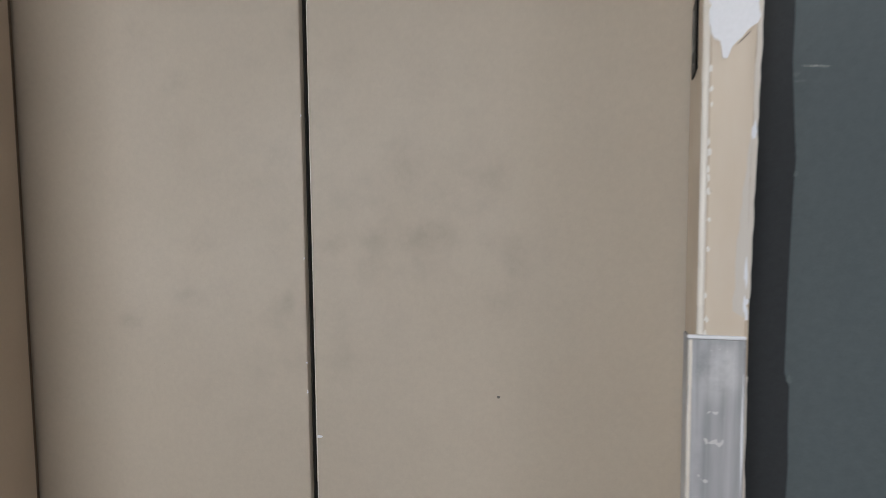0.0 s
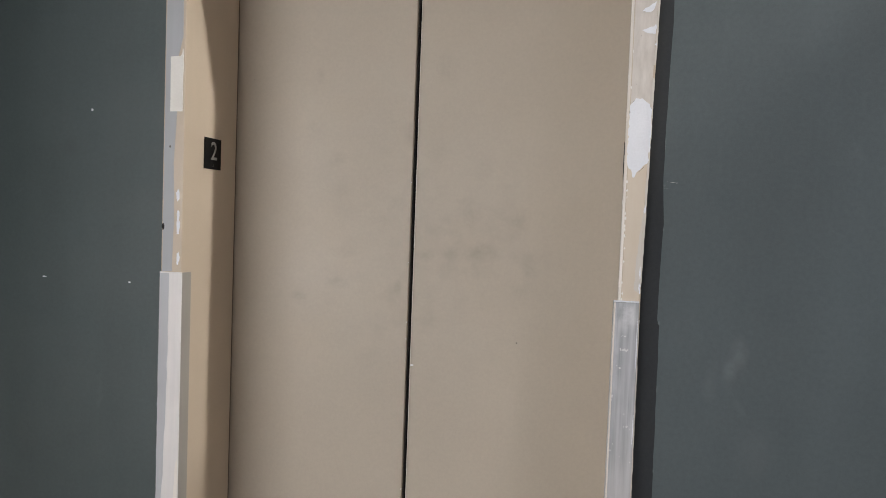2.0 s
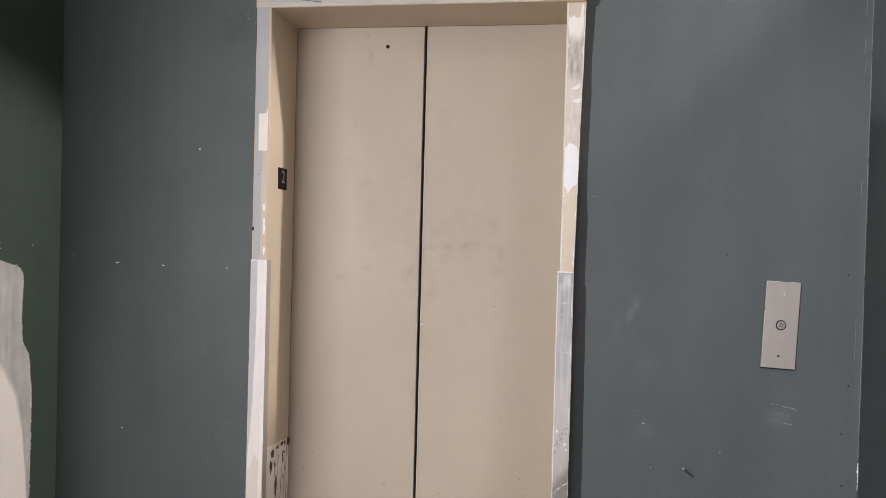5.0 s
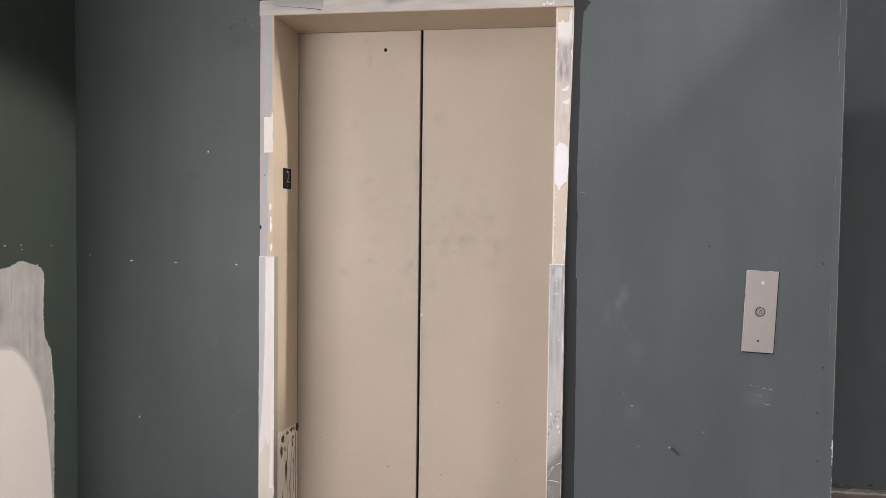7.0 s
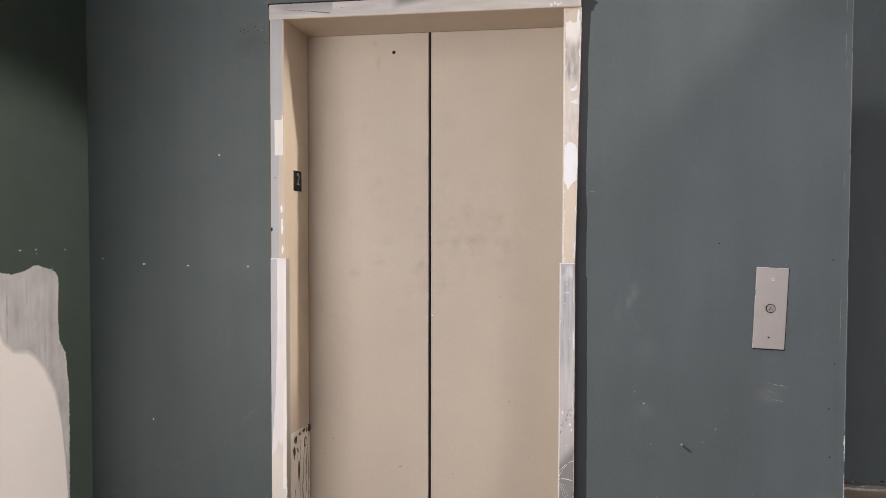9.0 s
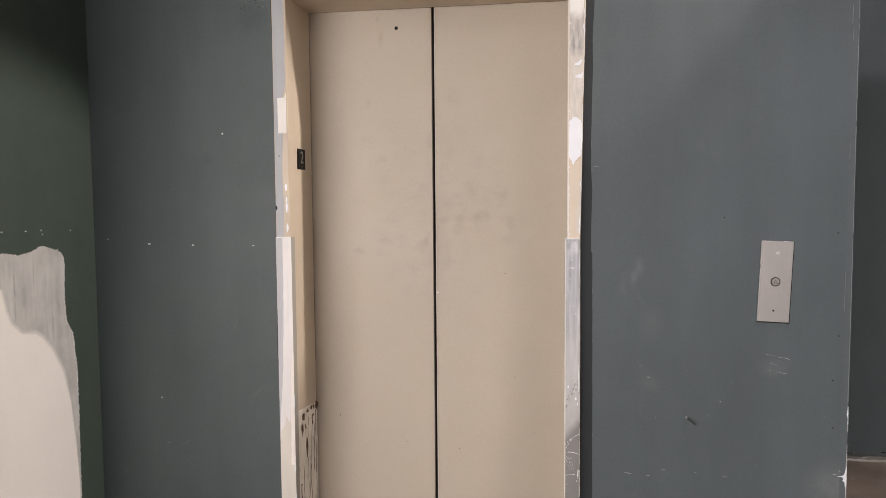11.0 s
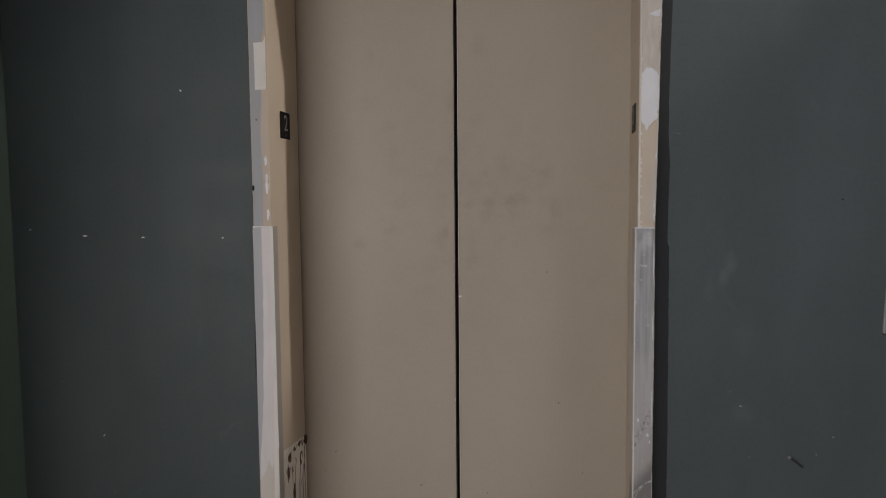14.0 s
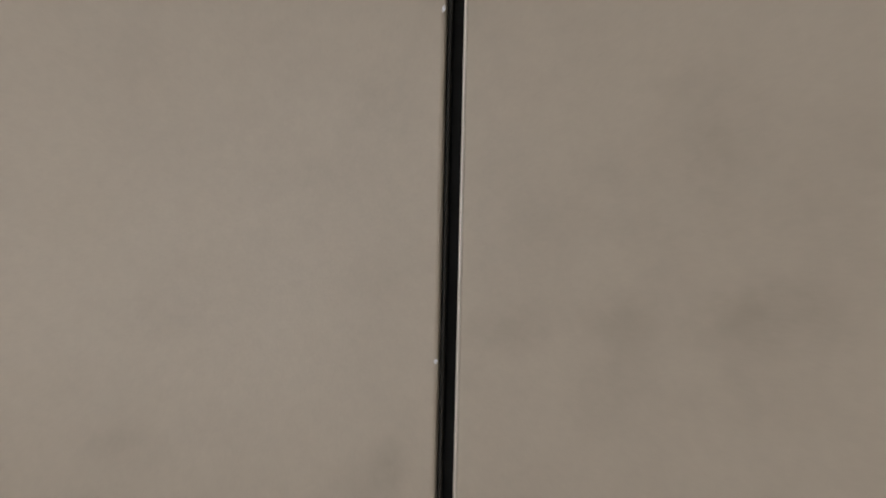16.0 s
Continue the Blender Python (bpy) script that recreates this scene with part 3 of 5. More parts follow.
structure("wall_north", box(WEST_X - 0.2, LEFT_X - 0.201, 0.0, 0.2, 0, CEIL), M_HALL, "pale painted wall beyond the wing wall", "wall")
structure("ceiling", box(WEST_X - 0.2, EAST_X + 0.2, BACK_Y - 0.2, 2.2, CEIL + 0.001, CEIL + 0.15), M_CEILING, "white hall ceiling", "ceiling")


def hall_floor():
    outline = [(WEST_X - 0.2, BACK_Y - 0.2), (EAST_X + 0.2, BACK_Y - 0.2), (EAST_X + 0.2, RECESS_Y + 0.2), (RIGHT_X - 0.05, RECESS_Y + 0.2),
               (RIGHT_X - 0.05, 0.1), (OUTER, 0.1), (OUTER, 0.2), (-OUTER, 0.2), (-OUTER, 0.1), (WEST_X - 0.2, 0.1)]
    return prism(outline, 0.2, (0, 0, -0.2), (1, 0, 0), (0, 1, 0))


structure("floor", hall_floor(), M_FLOOR, "worn brown concrete floor of the hall", "floor")
structure("wall_shaft", box(-1.6, RIGHT_X - 0.221, 2.0, 2.19, -0.3, CEIL), M_HALL, "bare back wall of the lift shaft", "wall")
structure("wall_shaft_west", box(LEFT_X - 0.2, LEFT_X, 0.2215, 1.999, -0.3, CEIL), M_HALL, "bare side wall of the lift shaft", "wall")
structure("wall_shaft_east", box(RIGHT_X - 0.22, RIGHT_X - 0.05, RECESS_Y + 0.201, 1.999, -0.3, CEIL), M_HALL, "bare side wall of the lift shaft", "wall")

# ---- marks on the walls ----
M_CHIP = plain("chipped_plaster", (0.5, 0.49, 0.47), 0.7, var=0.2, scale=60)
rng = random.Random(5)


def flake(name, parent, place, u, v, width, height, material, thick=0.0008, seed=0, label=""):
    """A small irregular chip or daub lying on a surface."""
    r = random.Random(seed)
    thick *= r.uniform(0.7, 1.5)
    n = 11
    outline = [(width * 0.5 * math.cos(2 * math.pi * k / n) * r.uniform(0.55, 1.1), height * 0.5 * math.sin(2 * math.pi * k / n) * r.uniform(0.55, 1.1)) for k in range(n)]
    return part(name, prism(outline, thick, place, u, v), material, parent, label)


FRONT_U, FRONT_V = (1, 0, 0), (0, 0, 1)     # u x v points at the hall (-y)
WEST_U, WEST_V = (0, 1, 0), (0, 0, 1)       # u x v points into the hall (+x)

for i, (x, z, w, h) in enumerate([(-1.3578, 1.2206, 0.005, 0.004), (-1.1716, 1.2004, 0.017, 0.007), (-0.9763, 1.1954, 0.014, 0.005), (-0.7146, 1.1934, 0.01, 0.004),
                                  (-1.1373, 0.5505, 0.006, 0.007), (-0.8354, 1.6486, 0.007, 0.008), (0.8532, 0.6928, 0.01, 0.0015), (0.8814, 0.5394, 0.004, 0.002),
                                  (1.1144, 0.606, 0.004, 0.003)]):
    flake("paint_chip", wall_front, (x, 0, z), FRONT_U, FRONT_V, w, h, M_WHITE, 0.0009, i)
for i, (x0, z0, x1, z1, w, n) in enumerate([(1.272, 0.789, 1.31, 0.783, 0.0006, 4), (1.315, 0.782, 1.36, 0.772, 0.0016, 5), (1.29, 0.757, 1.315, 0.751, 0.0004, 2), (1.283, 0.731, 1.292, 0.727, 0.0014, 2), (1.31, 0.724, 1.347, 0.719, 0.0007, 3), (0.642, 1.493, 0.668, 1.4915, 0.0006, 3),
                                         (0.772, 0.318, 0.79, 0.316, 0.0012, 1), (0.845, 0.31, 0.862, 0.31, 0.0012, 2), (0.905, 0.335, 0.918, 0.334, 0.0012, 1), (1.02, 0.33, 1.035, 0.329, 0.001, 1), (1.13, 0.32, 1.142, 0.318, 0.001, 1)]):
    for k in range(n):
        f, g = (k + rng.uniform(-0.3, 0.1)) / n, (k + rng.uniform(0.8, 1.5)) / n
        d = w * rng.uniform(0.25, 0.9)
        xa, xb, za, zb = x0 + (x1 - x0) * f, x0 + (x1 - x0) * g, z0 + (z1 - z0) * f + rng.uniform(-w, w), z0 + (z1 - z0) * g + rng.uniform(-w, w)
        outline = [(xa, za), ((xa + xb) / 2, (za + zb) / 2 - d), (xb, zb), ((xa + xb) / 2, (za + zb) / 2 + d)]
        part("scratch", prism(outline, 0.0005, (0, 0, 0), FRONT_U, FRONT_V), M_CHIP, wall_front, "pale scratch through the paint")
for i in range(8):
    flake("paint_chip", wall_front, (rng.choice((rng.uniform(0.68, 1.5), rng.uniform(0.68, 1.5), rng.uniform(-1.35, -0.66))), 0, rng.uniform(0.15, 0.75)), FRONT_U, FRONT_V, rng.uniform(0.0015, 0.004), rng.uniform(0.001, 0.002), M_CHIP, 0.0006, 500 + i)
for x, z in [(1.1174, 1.2973), (1.5117, 1.2398), (1.5228, 0.8633), (1.5067, 0.6978), (1.5117, 0.5212)]:
    hole = add_cylinder(bmesh.new(), Matrix.Translation((x, -0.0006, z)) @ Matrix.Rotation(math.pi / 2, 4, "X"), 0.0026, 0.0016, 12)
    part("screw_hole", hole, M_HOLE, wall_front)
for i, (y, z, w) in enumerate([(-0.388, 1.2681, 0.018), (-0.309, 1.2691, 0.014), (-0.15, 1.263, 0.012), (-0.5, 1.2691, 0.014), (-0.305, 1.2519, 0.006)]):
    flake("paint_chip", wall_west, (LEFT_X, y, z), WEST_U, WEST_V, w * 0.7, 0.0035, M_WHITE, 0.0009, 60 + i)

TRAIL = ((-0.79, 2.21), (-0.748, 2.155), (-0.724, 2.141), (-0.672, 2.18), (-0.653, 2.157), (-0.66, 2.13), (-0.629, 2.1))
for i in range(34):                         # dark pits scattered beside the frame's corner
    (xa, za), (xb, zb) = TRAIL[i % 6], TRAIL[i % 6 + 1]
    f, spread = rng.random(), 0.012
    w = 0.0015 + 0.007 * rng.random() ** 3
    flake("paint_pit", wall_front, (xa + (xb - xa) * f + rng.uniform(-spread, spread), 0, za + (zb - za) * f + rng.uniform(-spread, spread)), FRONT_U, FRONT_V, w, w * rng.uniform(0.5, 1.4), M_HOLE if i % 3 else M_EDGE, 0.0005, 760 + i)

# worn outer corner of the lift wall, with its paler bead
M_CORNER = wall_paint("pale_corner_line", (0.2, 0.215, 0.22))
bead = ragged([(RIGHT_X - 0.021, 0.0), (RIGHT_X - 0.0004, 0.0), (RIGHT_X - 0.0004, CEIL - 0.002), (RIGHT_X - 0.018, CEIL - 0.002), (RIGHT_X - 0.021, 1.6), (RIGHT_X - 0.025, 1.0)], 0.06, 0.0015, 47)
part("corner_bead", prism(bead, 0.00015, (0, 0, 0), FRONT_U, FRONT_V), wall_paint("pale_corner_paint", (0.083, 0.103, 0.112)), wall_front, "paler corner bead")
# edge highlight painted as thin pale lines up the corner
for i, (z0, z1) in enumerate(((0.62, 1.22), (1.24, 1.62), (1.64, 1.98), (2.0, 2.2), (2.22, 2.7))):
    line = ragged([(RIGHT_X - 0.0018, z0), (RIGHT_X + 0.0007, z0), (RIGHT_X + 0.0007, z1), (RIGHT_X - 0.0012, z1)], 0.03, 0.0005, 730 + i)
    part("corner_edge", prism(line, 0.0012, (0, 0, 0), FRONT_U, FRONT_V), M_CORNER, wall_front, "thin pale line painting the highlight of the corner")
for i, (x, z0, z1, w) in enumerate([(0.0205, 2.12, 2.2, 0.0012), (0.0215, 1.98, 2.05, 0.0012), (0.018, 1.92, 1.97, 0.0008), (0.02, 2.24, 2.32, 0.001), (0.019, 1.5, 1.56, 0.0008), (0.022, 0.95, 1.1, 0.0007)]):
    part("corner_ridge", prism([(RIGHT_X - x - w, z0), (RIGHT_X - x + w * 0.4, z0 + 0.006), (RIGHT_X - x + w, z1), (RIGHT_X - x - w * 0.3, z1 - 0.005)], 0.0011, (0, 0, 0), FRONT_U, FRONT_V), M_CORNER, wall_front)
for i in range(42):
    z = 0.02 + 0.62 * rng.random() ** 1.3
    h, w = rng.uniform(0.004, 0.05), 0.0008 + 0.0045 * rng.random() ** 3
    outline = ragged([(RIGHT_X - w, z - h / 2), (RIGHT_X + 0.0008, z - h / 2), (RIGHT_X + 0.0008, z + h / 2), (RIGHT_X - w * 0.4, z + h / 2)], 0.004, 0.0009, 480 + i)
    part("corner_chip", prism(outline, 0.0009 + 0.00003 * i, (0, 0, 0), FRONT_U, FRONT_V), M_WHITE if i % 3 else M_CHIP, wall_front, "knocked pale plaster on the corner")
star = ragged([(RIGHT_X - 0.003, 0.305), (RIGHT_X + 0.0008, 0.295), (RIGHT_X + 0.0008, 0.372), (RIGHT_X - 0.003, 0.362), (RIGHT_X - 0.006, 0.35), (RIGHT_X - 0.012, 0.343), (RIGHT_X - 0.03, 0.3405), (RIGHT_X - 0.03, 0.3388), (RIGHT_X - 0.013, 0.337), (RIGHT_X - 0.009, 0.33), (RIGHT_X - 0.013, 0.324), (RIGHT_X - 0.005, 0.32)], 0.004, 0.001, 90)
part("corner_chip", prism(star, 0.001, (0, 0, 0), FRONT_U, FRONT_V), M_WHITE, wall_front, "knocked white plaster on the corner")
for i, (x, z, w, h) in enumerate([(-0.01, 0.335, 0.001, 0.001), (-0.04, 0.347, 0.012, 0.002), (-0.022, 0.36, 0.004, 0.003)]):
    flake("corner_chip", wall_front, (RIGHT_X + x, 0, z), FRONT_U, FRONT_V, w, h, M_CHIP, 0.0009, 91 + i)

# darker strip beside the lift frame, with torn ridges along its outer edge
M_DARK_STRIP = wall_paint("dark_strip_paint", (0.034, 0.038, 0.042), gloss=0.2)
M_TORN = wall_paint("torn_paint_ridge", (0.105, 0.125, 0.132))
RIM = ((0.0, 0.052), (0.55, 0.05), (0.9, 0.048), (1.12, 0.047), (1.165, 0.047), (1.18, 0.041), (1.4, 0.043), (1.5, 0.036), (1.62, 0.034), (1.85, 0.034), (1.98, 0.03), (2.1, 0.034), (2.165, 0.035), (2.168, 0.044), (2.185, 0.05), (2.197, 0.062), (2.212, 0.036))
rim = [(edge_right(z) + w, z) for z, w in RIM]
strip = ragged([(edge_right(0) + 0.0005, 0.0)] + rim + [(edge_right(2.234) + 0.004, 2.234), (edge_right(2.2) + 0.0005, 2.2), (edge_right(1.3) + 0.0005, 1.3)], 0.035, 0.0006, 11)
part("old_paint_strip", prism(strip, 0.0006, (0, 0, 0), FRONT_U, FRONT_V), M_DARK_STRIP, wall_front, "darker strip with a ragged edge along the frame")
for i, (z, w, h) in enumerate([(1.485, 0.009, 0.006), (1.478, 0.016, 0.0022), (1.385, 0.004, 0.006), (1.172, 0.006, 0.012), (1.71, 0.003, 0.01), (1.96, 0.004, 0.008), (2.13, 0.006, 0.008), (0.83, 0.003, 0.012), (1.02, 0.003, 0.02), (0.46, 0.004, 0.016), (1.58, 0.003, 0.03)]):
    width = next(b + (a - b) * (z1 - z) / (z1 - z0) for (z0, a), (z1, b) in zip(RIM, RIM[1:]) if z0 <= z <= z1)
    flake("torn_ridge", wall_front, (edge_right(z) + width + w * 0.3, 0, z), FRONT_U, FRONT_V, w, h, M_TORN, 0.0012, 700 + i)

# plaster repair on the west wall
M_RIDGE = plain("pale_plaster_ridge", (0.62, 0.61, 0.59), 0.6)
skim = ragged([(-0.6, 0.02), (-0.15, 0.02), (-0.145, 0.3), (-0.143, 0.5444), (-0.141, 0.6847), (-0.158, 0.8532), (-0.19, 0.9037), (-0.198, 0.9703), (-0.193, 1.15), (-0.216, 1.1843),
               (-0.317, 1.2115), (-0.373, 1.1893), (-0.42, 1.1813), (-0.5, 1.1944), (-0.6, 1.2)], 0.005, 0.0034, 21)
patch = structure("plaster_patch", prism(skim, 0.0012, (LEFT_X, 0, 0), WEST_U, WEST_V), M_SKIM, "pale brushed plaster repair on the dark wall", "patch")
CREAM = [(-0.59, 0.025), (-0.158, 0.025), (-0.16, 0.25), (-0.172, 0.412), (-0.193, 0.5807), (-0.23, 0.7059), (-0.284, 0.8068), (-0.33, 0.8583), (-0.365, 0.8815), (-0.43, 0.8936), (-0.48, 0.936),
         (-0.502, 0.985), (-0.52, 1.06), (-0.59, 1.08)]


def feather(corners, reach):
    """The outline moved outwards, more so along its upper rim."""
    out = []
    for (a, b), (c, d), (e, f) in zip(corners[-1:] + corners[:-1], corners, corners[1:] + corners[:1]):
        n = Vector((f - b, a - e))
        n = n.normalized() if n.length else n
        out.append((c + n.x * reach * (0.35 if d < 0.7 else 1.0), d + n.y * reach))
    return out


BANDS = 7
for k in range(BANDS):                      # plaster thinned out towards its rim, coat over coat
    f = k / (BANDS - 1)
    tint = [a + (b - a) * f for a, b in zip((0.5, 0.49, 0.48), (0.84, 0.8, 0.77))]
    coat = plain("thinned_plaster", tuple(tint), 0.68, var=0.06, scale=3, grain=0.03, bump=0.2) if k < BANDS - 1 else M_CREAM
    outline = ragged(feather(CREAM, 0.02 * (1 - f) ** 1.2), 0.012, 0.0016, 22 + k)
    part("smooth_plaster", prism([(y, max(z, 0.022)) for y, z in outline], 0.0004 + 0.0002 * k, (LEFT_X + 0.0012, 0, 0), WEST_U, WEST_V), coat, patch, "smooth cream plaster")
for i in range(26):                         # raised pale rim where the trowel left the wall
    y, z = skim[rng.randrange(3, len(skim) - 6)]
    if y > -0.24 and z > 0.1:
        flake("plaster_ridge", patch, (LEFT_X + 0.0012, y - 0.006, z), WEST_U, WEST_V, rng.uniform(0.004, 0.011), rng.uniform(0.01, 0.045), M_RIDGE, 0.0012, 560 + i)

# torn-off skirting lines
base_recess = ragged([(RIGHT_X + 0.002, 0.0), (EAST_X, 0.0), (EAST_X, 0.03), (RIGHT_X + 0.002, 0.026)], 0.03, 0.004, 31)
structure("baseboard", prism([(a, max(b, 0)) for a, b in base_recess], 0.006, (0, RECESS_Y, 0), FRONT_U, FRONT_V), concrete("skirting_glue", (0.22, 0.2, 0.18)),
          "torn glue line of a removed skirting board", "baseboard")
torn = ragged([(RIGHT_X + 0.002, 0.026), (2.9, 0.026), (2.9, 0.034), (2.5, 0.046), (2.3, 0.034), (2.05, 0.05), (1.9, 0.036), (1.75, 0.044), (RIGHT_X + 0.002, 0.038)], 0.014, 0.006, 33)
part("torn_plaster", prism(torn, 0.002, (0, RECESS_Y, 0), FRONT_U, FRONT_V), concrete("bare_grey_plaster", (0.085, 0.088, 0.086)), wall_recess, "bare grey plaster over the skirting line")
pale = ragged([(RIGHT_X + 0.002, 0.002), (2.9, 0.002), (2.9, 0.012), (2.4, 0.009), (2.0, 0.014), (RIGHT_X + 0.002, 0.01)], 0.02, 0.003, 34)
part("torn_plaster", prism([(a, max(b, 0.001)) for a, b in pale], 0.008, (0, RECESS_Y, 0), FRONT_U, FRONT_V), M_CHIP, wall_recess, "pale line of torn plaster")
for i in range(40):                         # crumbs of glue and plaster along the recess
    x, z = rng.uniform(RIGHT_X + 0.02, 2.6), rng.choice((rng.uniform(0.02, 0.05), rng.uniform(0.002, 0.03), rng.uniform(0.05, 0.16)))
    flake("glue_scrap", wall_recess, (x, RECESS_Y - (0.006 if z < 0.026 else 0.0), z), FRONT_U, FRONT_V, rng.uniform(0.006, 0.04), rng.uniform(0.003, 0.009), (M_HOLE, M_CHIP, M_EDGE)[i % 3], 0.003, 620 + i)
base_front = ragged([(LEFT_X + 0.002, 0.0), (-OUTER, 0.0), (-OUTER, 0.008), (-1.0, 0.01), (LEFT_X + 0.002, 0.007)], 0.03, 0.002, 32)
structure("baseboard", prism([(a, max(b, 0)) for a, b in base_front], 0.004, (0, 0, 0), FRONT_U, FRONT_V), M_EDGE, "dark scraped line at the foot of the wall", "baseboard")


# ---- lift entrance frame ----
frame_thing = thing("lift_door_frame", (0, 0, 0), "beige steel lift frame with peeling paint and white primer patches", "door frame")


def jamb(side):
    x0, x1 = sorted((side * HALF, side * OUTER))
    bm = box(x0, x1, FACE_Y, DOOR_Y - 0.009, 0.0, HEAD - 0.0025)
    bend = [e for e in bm.edges if all(abs(v.co.y - FACE_Y) < 1e-5 and abs(abs(v.co.x) - HALF) < 1e-5 for v in e.verts)]
    bmesh.ops.bevel(bm, geom=bend, offset=0.0075 if side > 0 else 0.003, segments=6, profile=0.5, affect="EDGES")
    bmesh.ops.bisect_plane(bm, geom=bm.verts[:] + bm.edges[:] + bm.faces[:], plane_co=(0, 0, 1.3), plane_no=(0, 0, 1))
    for v in bm.verts:                      # the reveals run a little askew
        if side > 0 and v.co.x > HALF + 0.03:
            v.co.x += edge_right(v.co.z) - OUTER
        if abs(v.co.x) < HALF + 0.01:
            v.co.x += (SHEAR if side < 0 else SHEAR_RIGHT) * (v.co.y - FACE_Y) / (DOOR_Y - FACE_Y)
    return part("jamb", bm, M_BEIGE, frame_thing)


jamb_left, jamb_right = jamb(-1), jamb(1)
# dark strips painted in for the shade between frame and doors
part("rubber_seal", box(-OUTER, -HALF + SHEAR - 0.0012, DOOR_Y - 0.0089, DOOR_Y - 0.0025, 0.01, HEAD - 0.004), M_GAP_SHADE, jamb_left, "dark strip painting the shade along the door gap")
part("rubber_seal", box(HALF + SHEAR_RIGHT + 0.0012, OUTER, DOOR_Y - 0.0089, DOOR_Y - 0.0025, 0.01, HEAD - 0.004), M_GAP_SHADE, jamb_right, "dark strip painting the shade along the door gap")
head = part("head", box(-OUTER - 0.004, OUTER + 0.006, FACE_Y - 0.0015, DOOR_Y - 0.007, HEAD - 0.002, HEAD_TOP, bevel=0.003), M_BEIGE, frame_thing, "beige steel head of the frame")

part("rubber_seal", box(-HALF, HALF, DOOR_Y - 0.0069, DOOR_Y - 0.0025, HEAD - 0.001, HEAD + 0.03), M_GAP_SHADE, head, "dark strip painting the shade along the door gap")


def face_patch(name, parent, corners, material, seed, label="", lift=0.0008, step=0.008, jitter=0.0012, y=FACE_Y):
    return part(name, prism(ragged(corners, step, jitter, seed), lift, (0, y, 0), FRONT_U, FRONT_V), material, parent, label)


# left face: blue-grey primer, white daubs
face_patch("primer", jamb_left, [(-0.6007, 1.2308), (-0.5735, 1.2308), (-0.5691, 1.3579), (-0.5731, 1.5093), (-0.5671, 1.6405), (-0.5711, 1.7616), (-0.5536, 1.8323), (-0.5536, 2.1805), (-0.6007, 2.1805)], M_PRIMER, 101, "blue-grey primer coat", 0.0006, 0.015, 0.0008)
face_patch("primer_daub", jamb_left, [(-0.5855, 1.641), (-0.5515, 1.641), (-0.5515, 1.797), (-0.5535, 1.8), (-0.5545, 1.788), (-0.559, 1.781), (-0.5865, 1.78)], M_WARM_WHITE, 102, "square white primer daub", 0.0016, 0.02, 0.0005)
for i, (x, z, w, h) in enumerate([(-0.5591, 1.4285, 0.011, 0.036), (-0.5571, 1.3781, 0.009, 0.03), (-0.5571, 1.3478, 0.01, 0.05), (-0.5561, 1.2691, 0.01, 0.03), (-0.5571, 1.2539, 0.006, 0.012)]):
    flake("primer_daub", jamb_left, (x, FACE_Y, z), FRONT_U, FRONT_V, w, h, M_WHITE, 0.0015, 110 + i)
flake("dent", jamb_left, (-0.584, FACE_Y, 1.552), FRONT_U, FRONT_V, 0.007, 0.009, plain("grey_mark", (0.16, 0.15, 0.14)), 0.0012, 120)
flake("dent", jamb_left, (-0.6, FACE_Y, 1.345), FRONT_U, FRONT_V, 0.008, 0.02, M_HOLE, 0.0012, 121)

# right face: rubbed beige, white filler blob with a drip, smears
face_patch("rubbed_coat", jamb_right, [(0.5538, 1.2185), (0.5905, 1.2185), (0.591, 1.32), (0.607, 2.17), (0.5535, 2.17)], M_BEIGE_FACE, 130, "rubbed greyish coat", 0.0005, 0.03, 0.0004)
face_patch("filler_blob", jamb_right, [(0.5512, 1.5396), (0.5532, 1.5244), (0.5602, 1.5164), (0.5647, 1.5012), (0.5693, 1.4992), (0.5723, 1.5123), (0.5873, 1.5244), (0.5969, 1.5345), (0.5979, 1.5799), (0.5984, 1.6506),
                                       (0.5924, 1.6657), (0.5773, 1.6748), (0.5642, 1.6748), (0.5542, 1.6627), (0.5517, 1.6405)], M_WHITE, 131, "white filler blob with a drip", 0.0016, 0.004, 0.0015)
face_patch("primer_daub", jamb_right, [(0.592, 2.12), (0.596, 2.1), (0.6015, 2.1), (0.604, 2.168), (0.598, 2.166)], M_WHITE, 132, "white primer along the edge", 0.0012, 0.006, 0.0014)
face_patch("primer_daub", jamb_right, [(0.5703, 1.8262), (0.578, 1.8215), (0.5873, 1.8181), (0.6009, 1.8181), (0.6009, 1.8424), (0.594, 1.834), (0.585, 1.8315)], M_WHITE, 133, "torn white primer edge", 0.0011, 0.004, 0.0012)
face_patch("primer_daub", jamb_right, [(0.5693, 1.869), (0.578, 1.8645), (0.588, 1.866), (0.5964, 1.8746), (0.598, 1.889), (0.59, 1.883), (0.5823, 1.8767), (0.575, 1.8745)], M_WHITE, 134, "", 0.0011, 0.004, 0.0013)
face_patch("primer_daub", jamb_right, [(0.579, 1.247), (0.5915, 1.239), (0.5935, 1.43), (0.586, 1.368), (0.582, 1.307)], M_BEIGE_THIN, 136, "thin white wash", 0.0009, 0.012, 0.0015)
# paler paint on the bend, with its highlight painted in
part("worn_bend", tube([(HALF + 0.004, FACE_Y + 0.0042, z) for z in (1.22, 1.5, 1.9, 2.172)], 0.0046, 4), M_HIGHLIGHT, jamb_right, "pale bend of the steel with its highlight painted in")
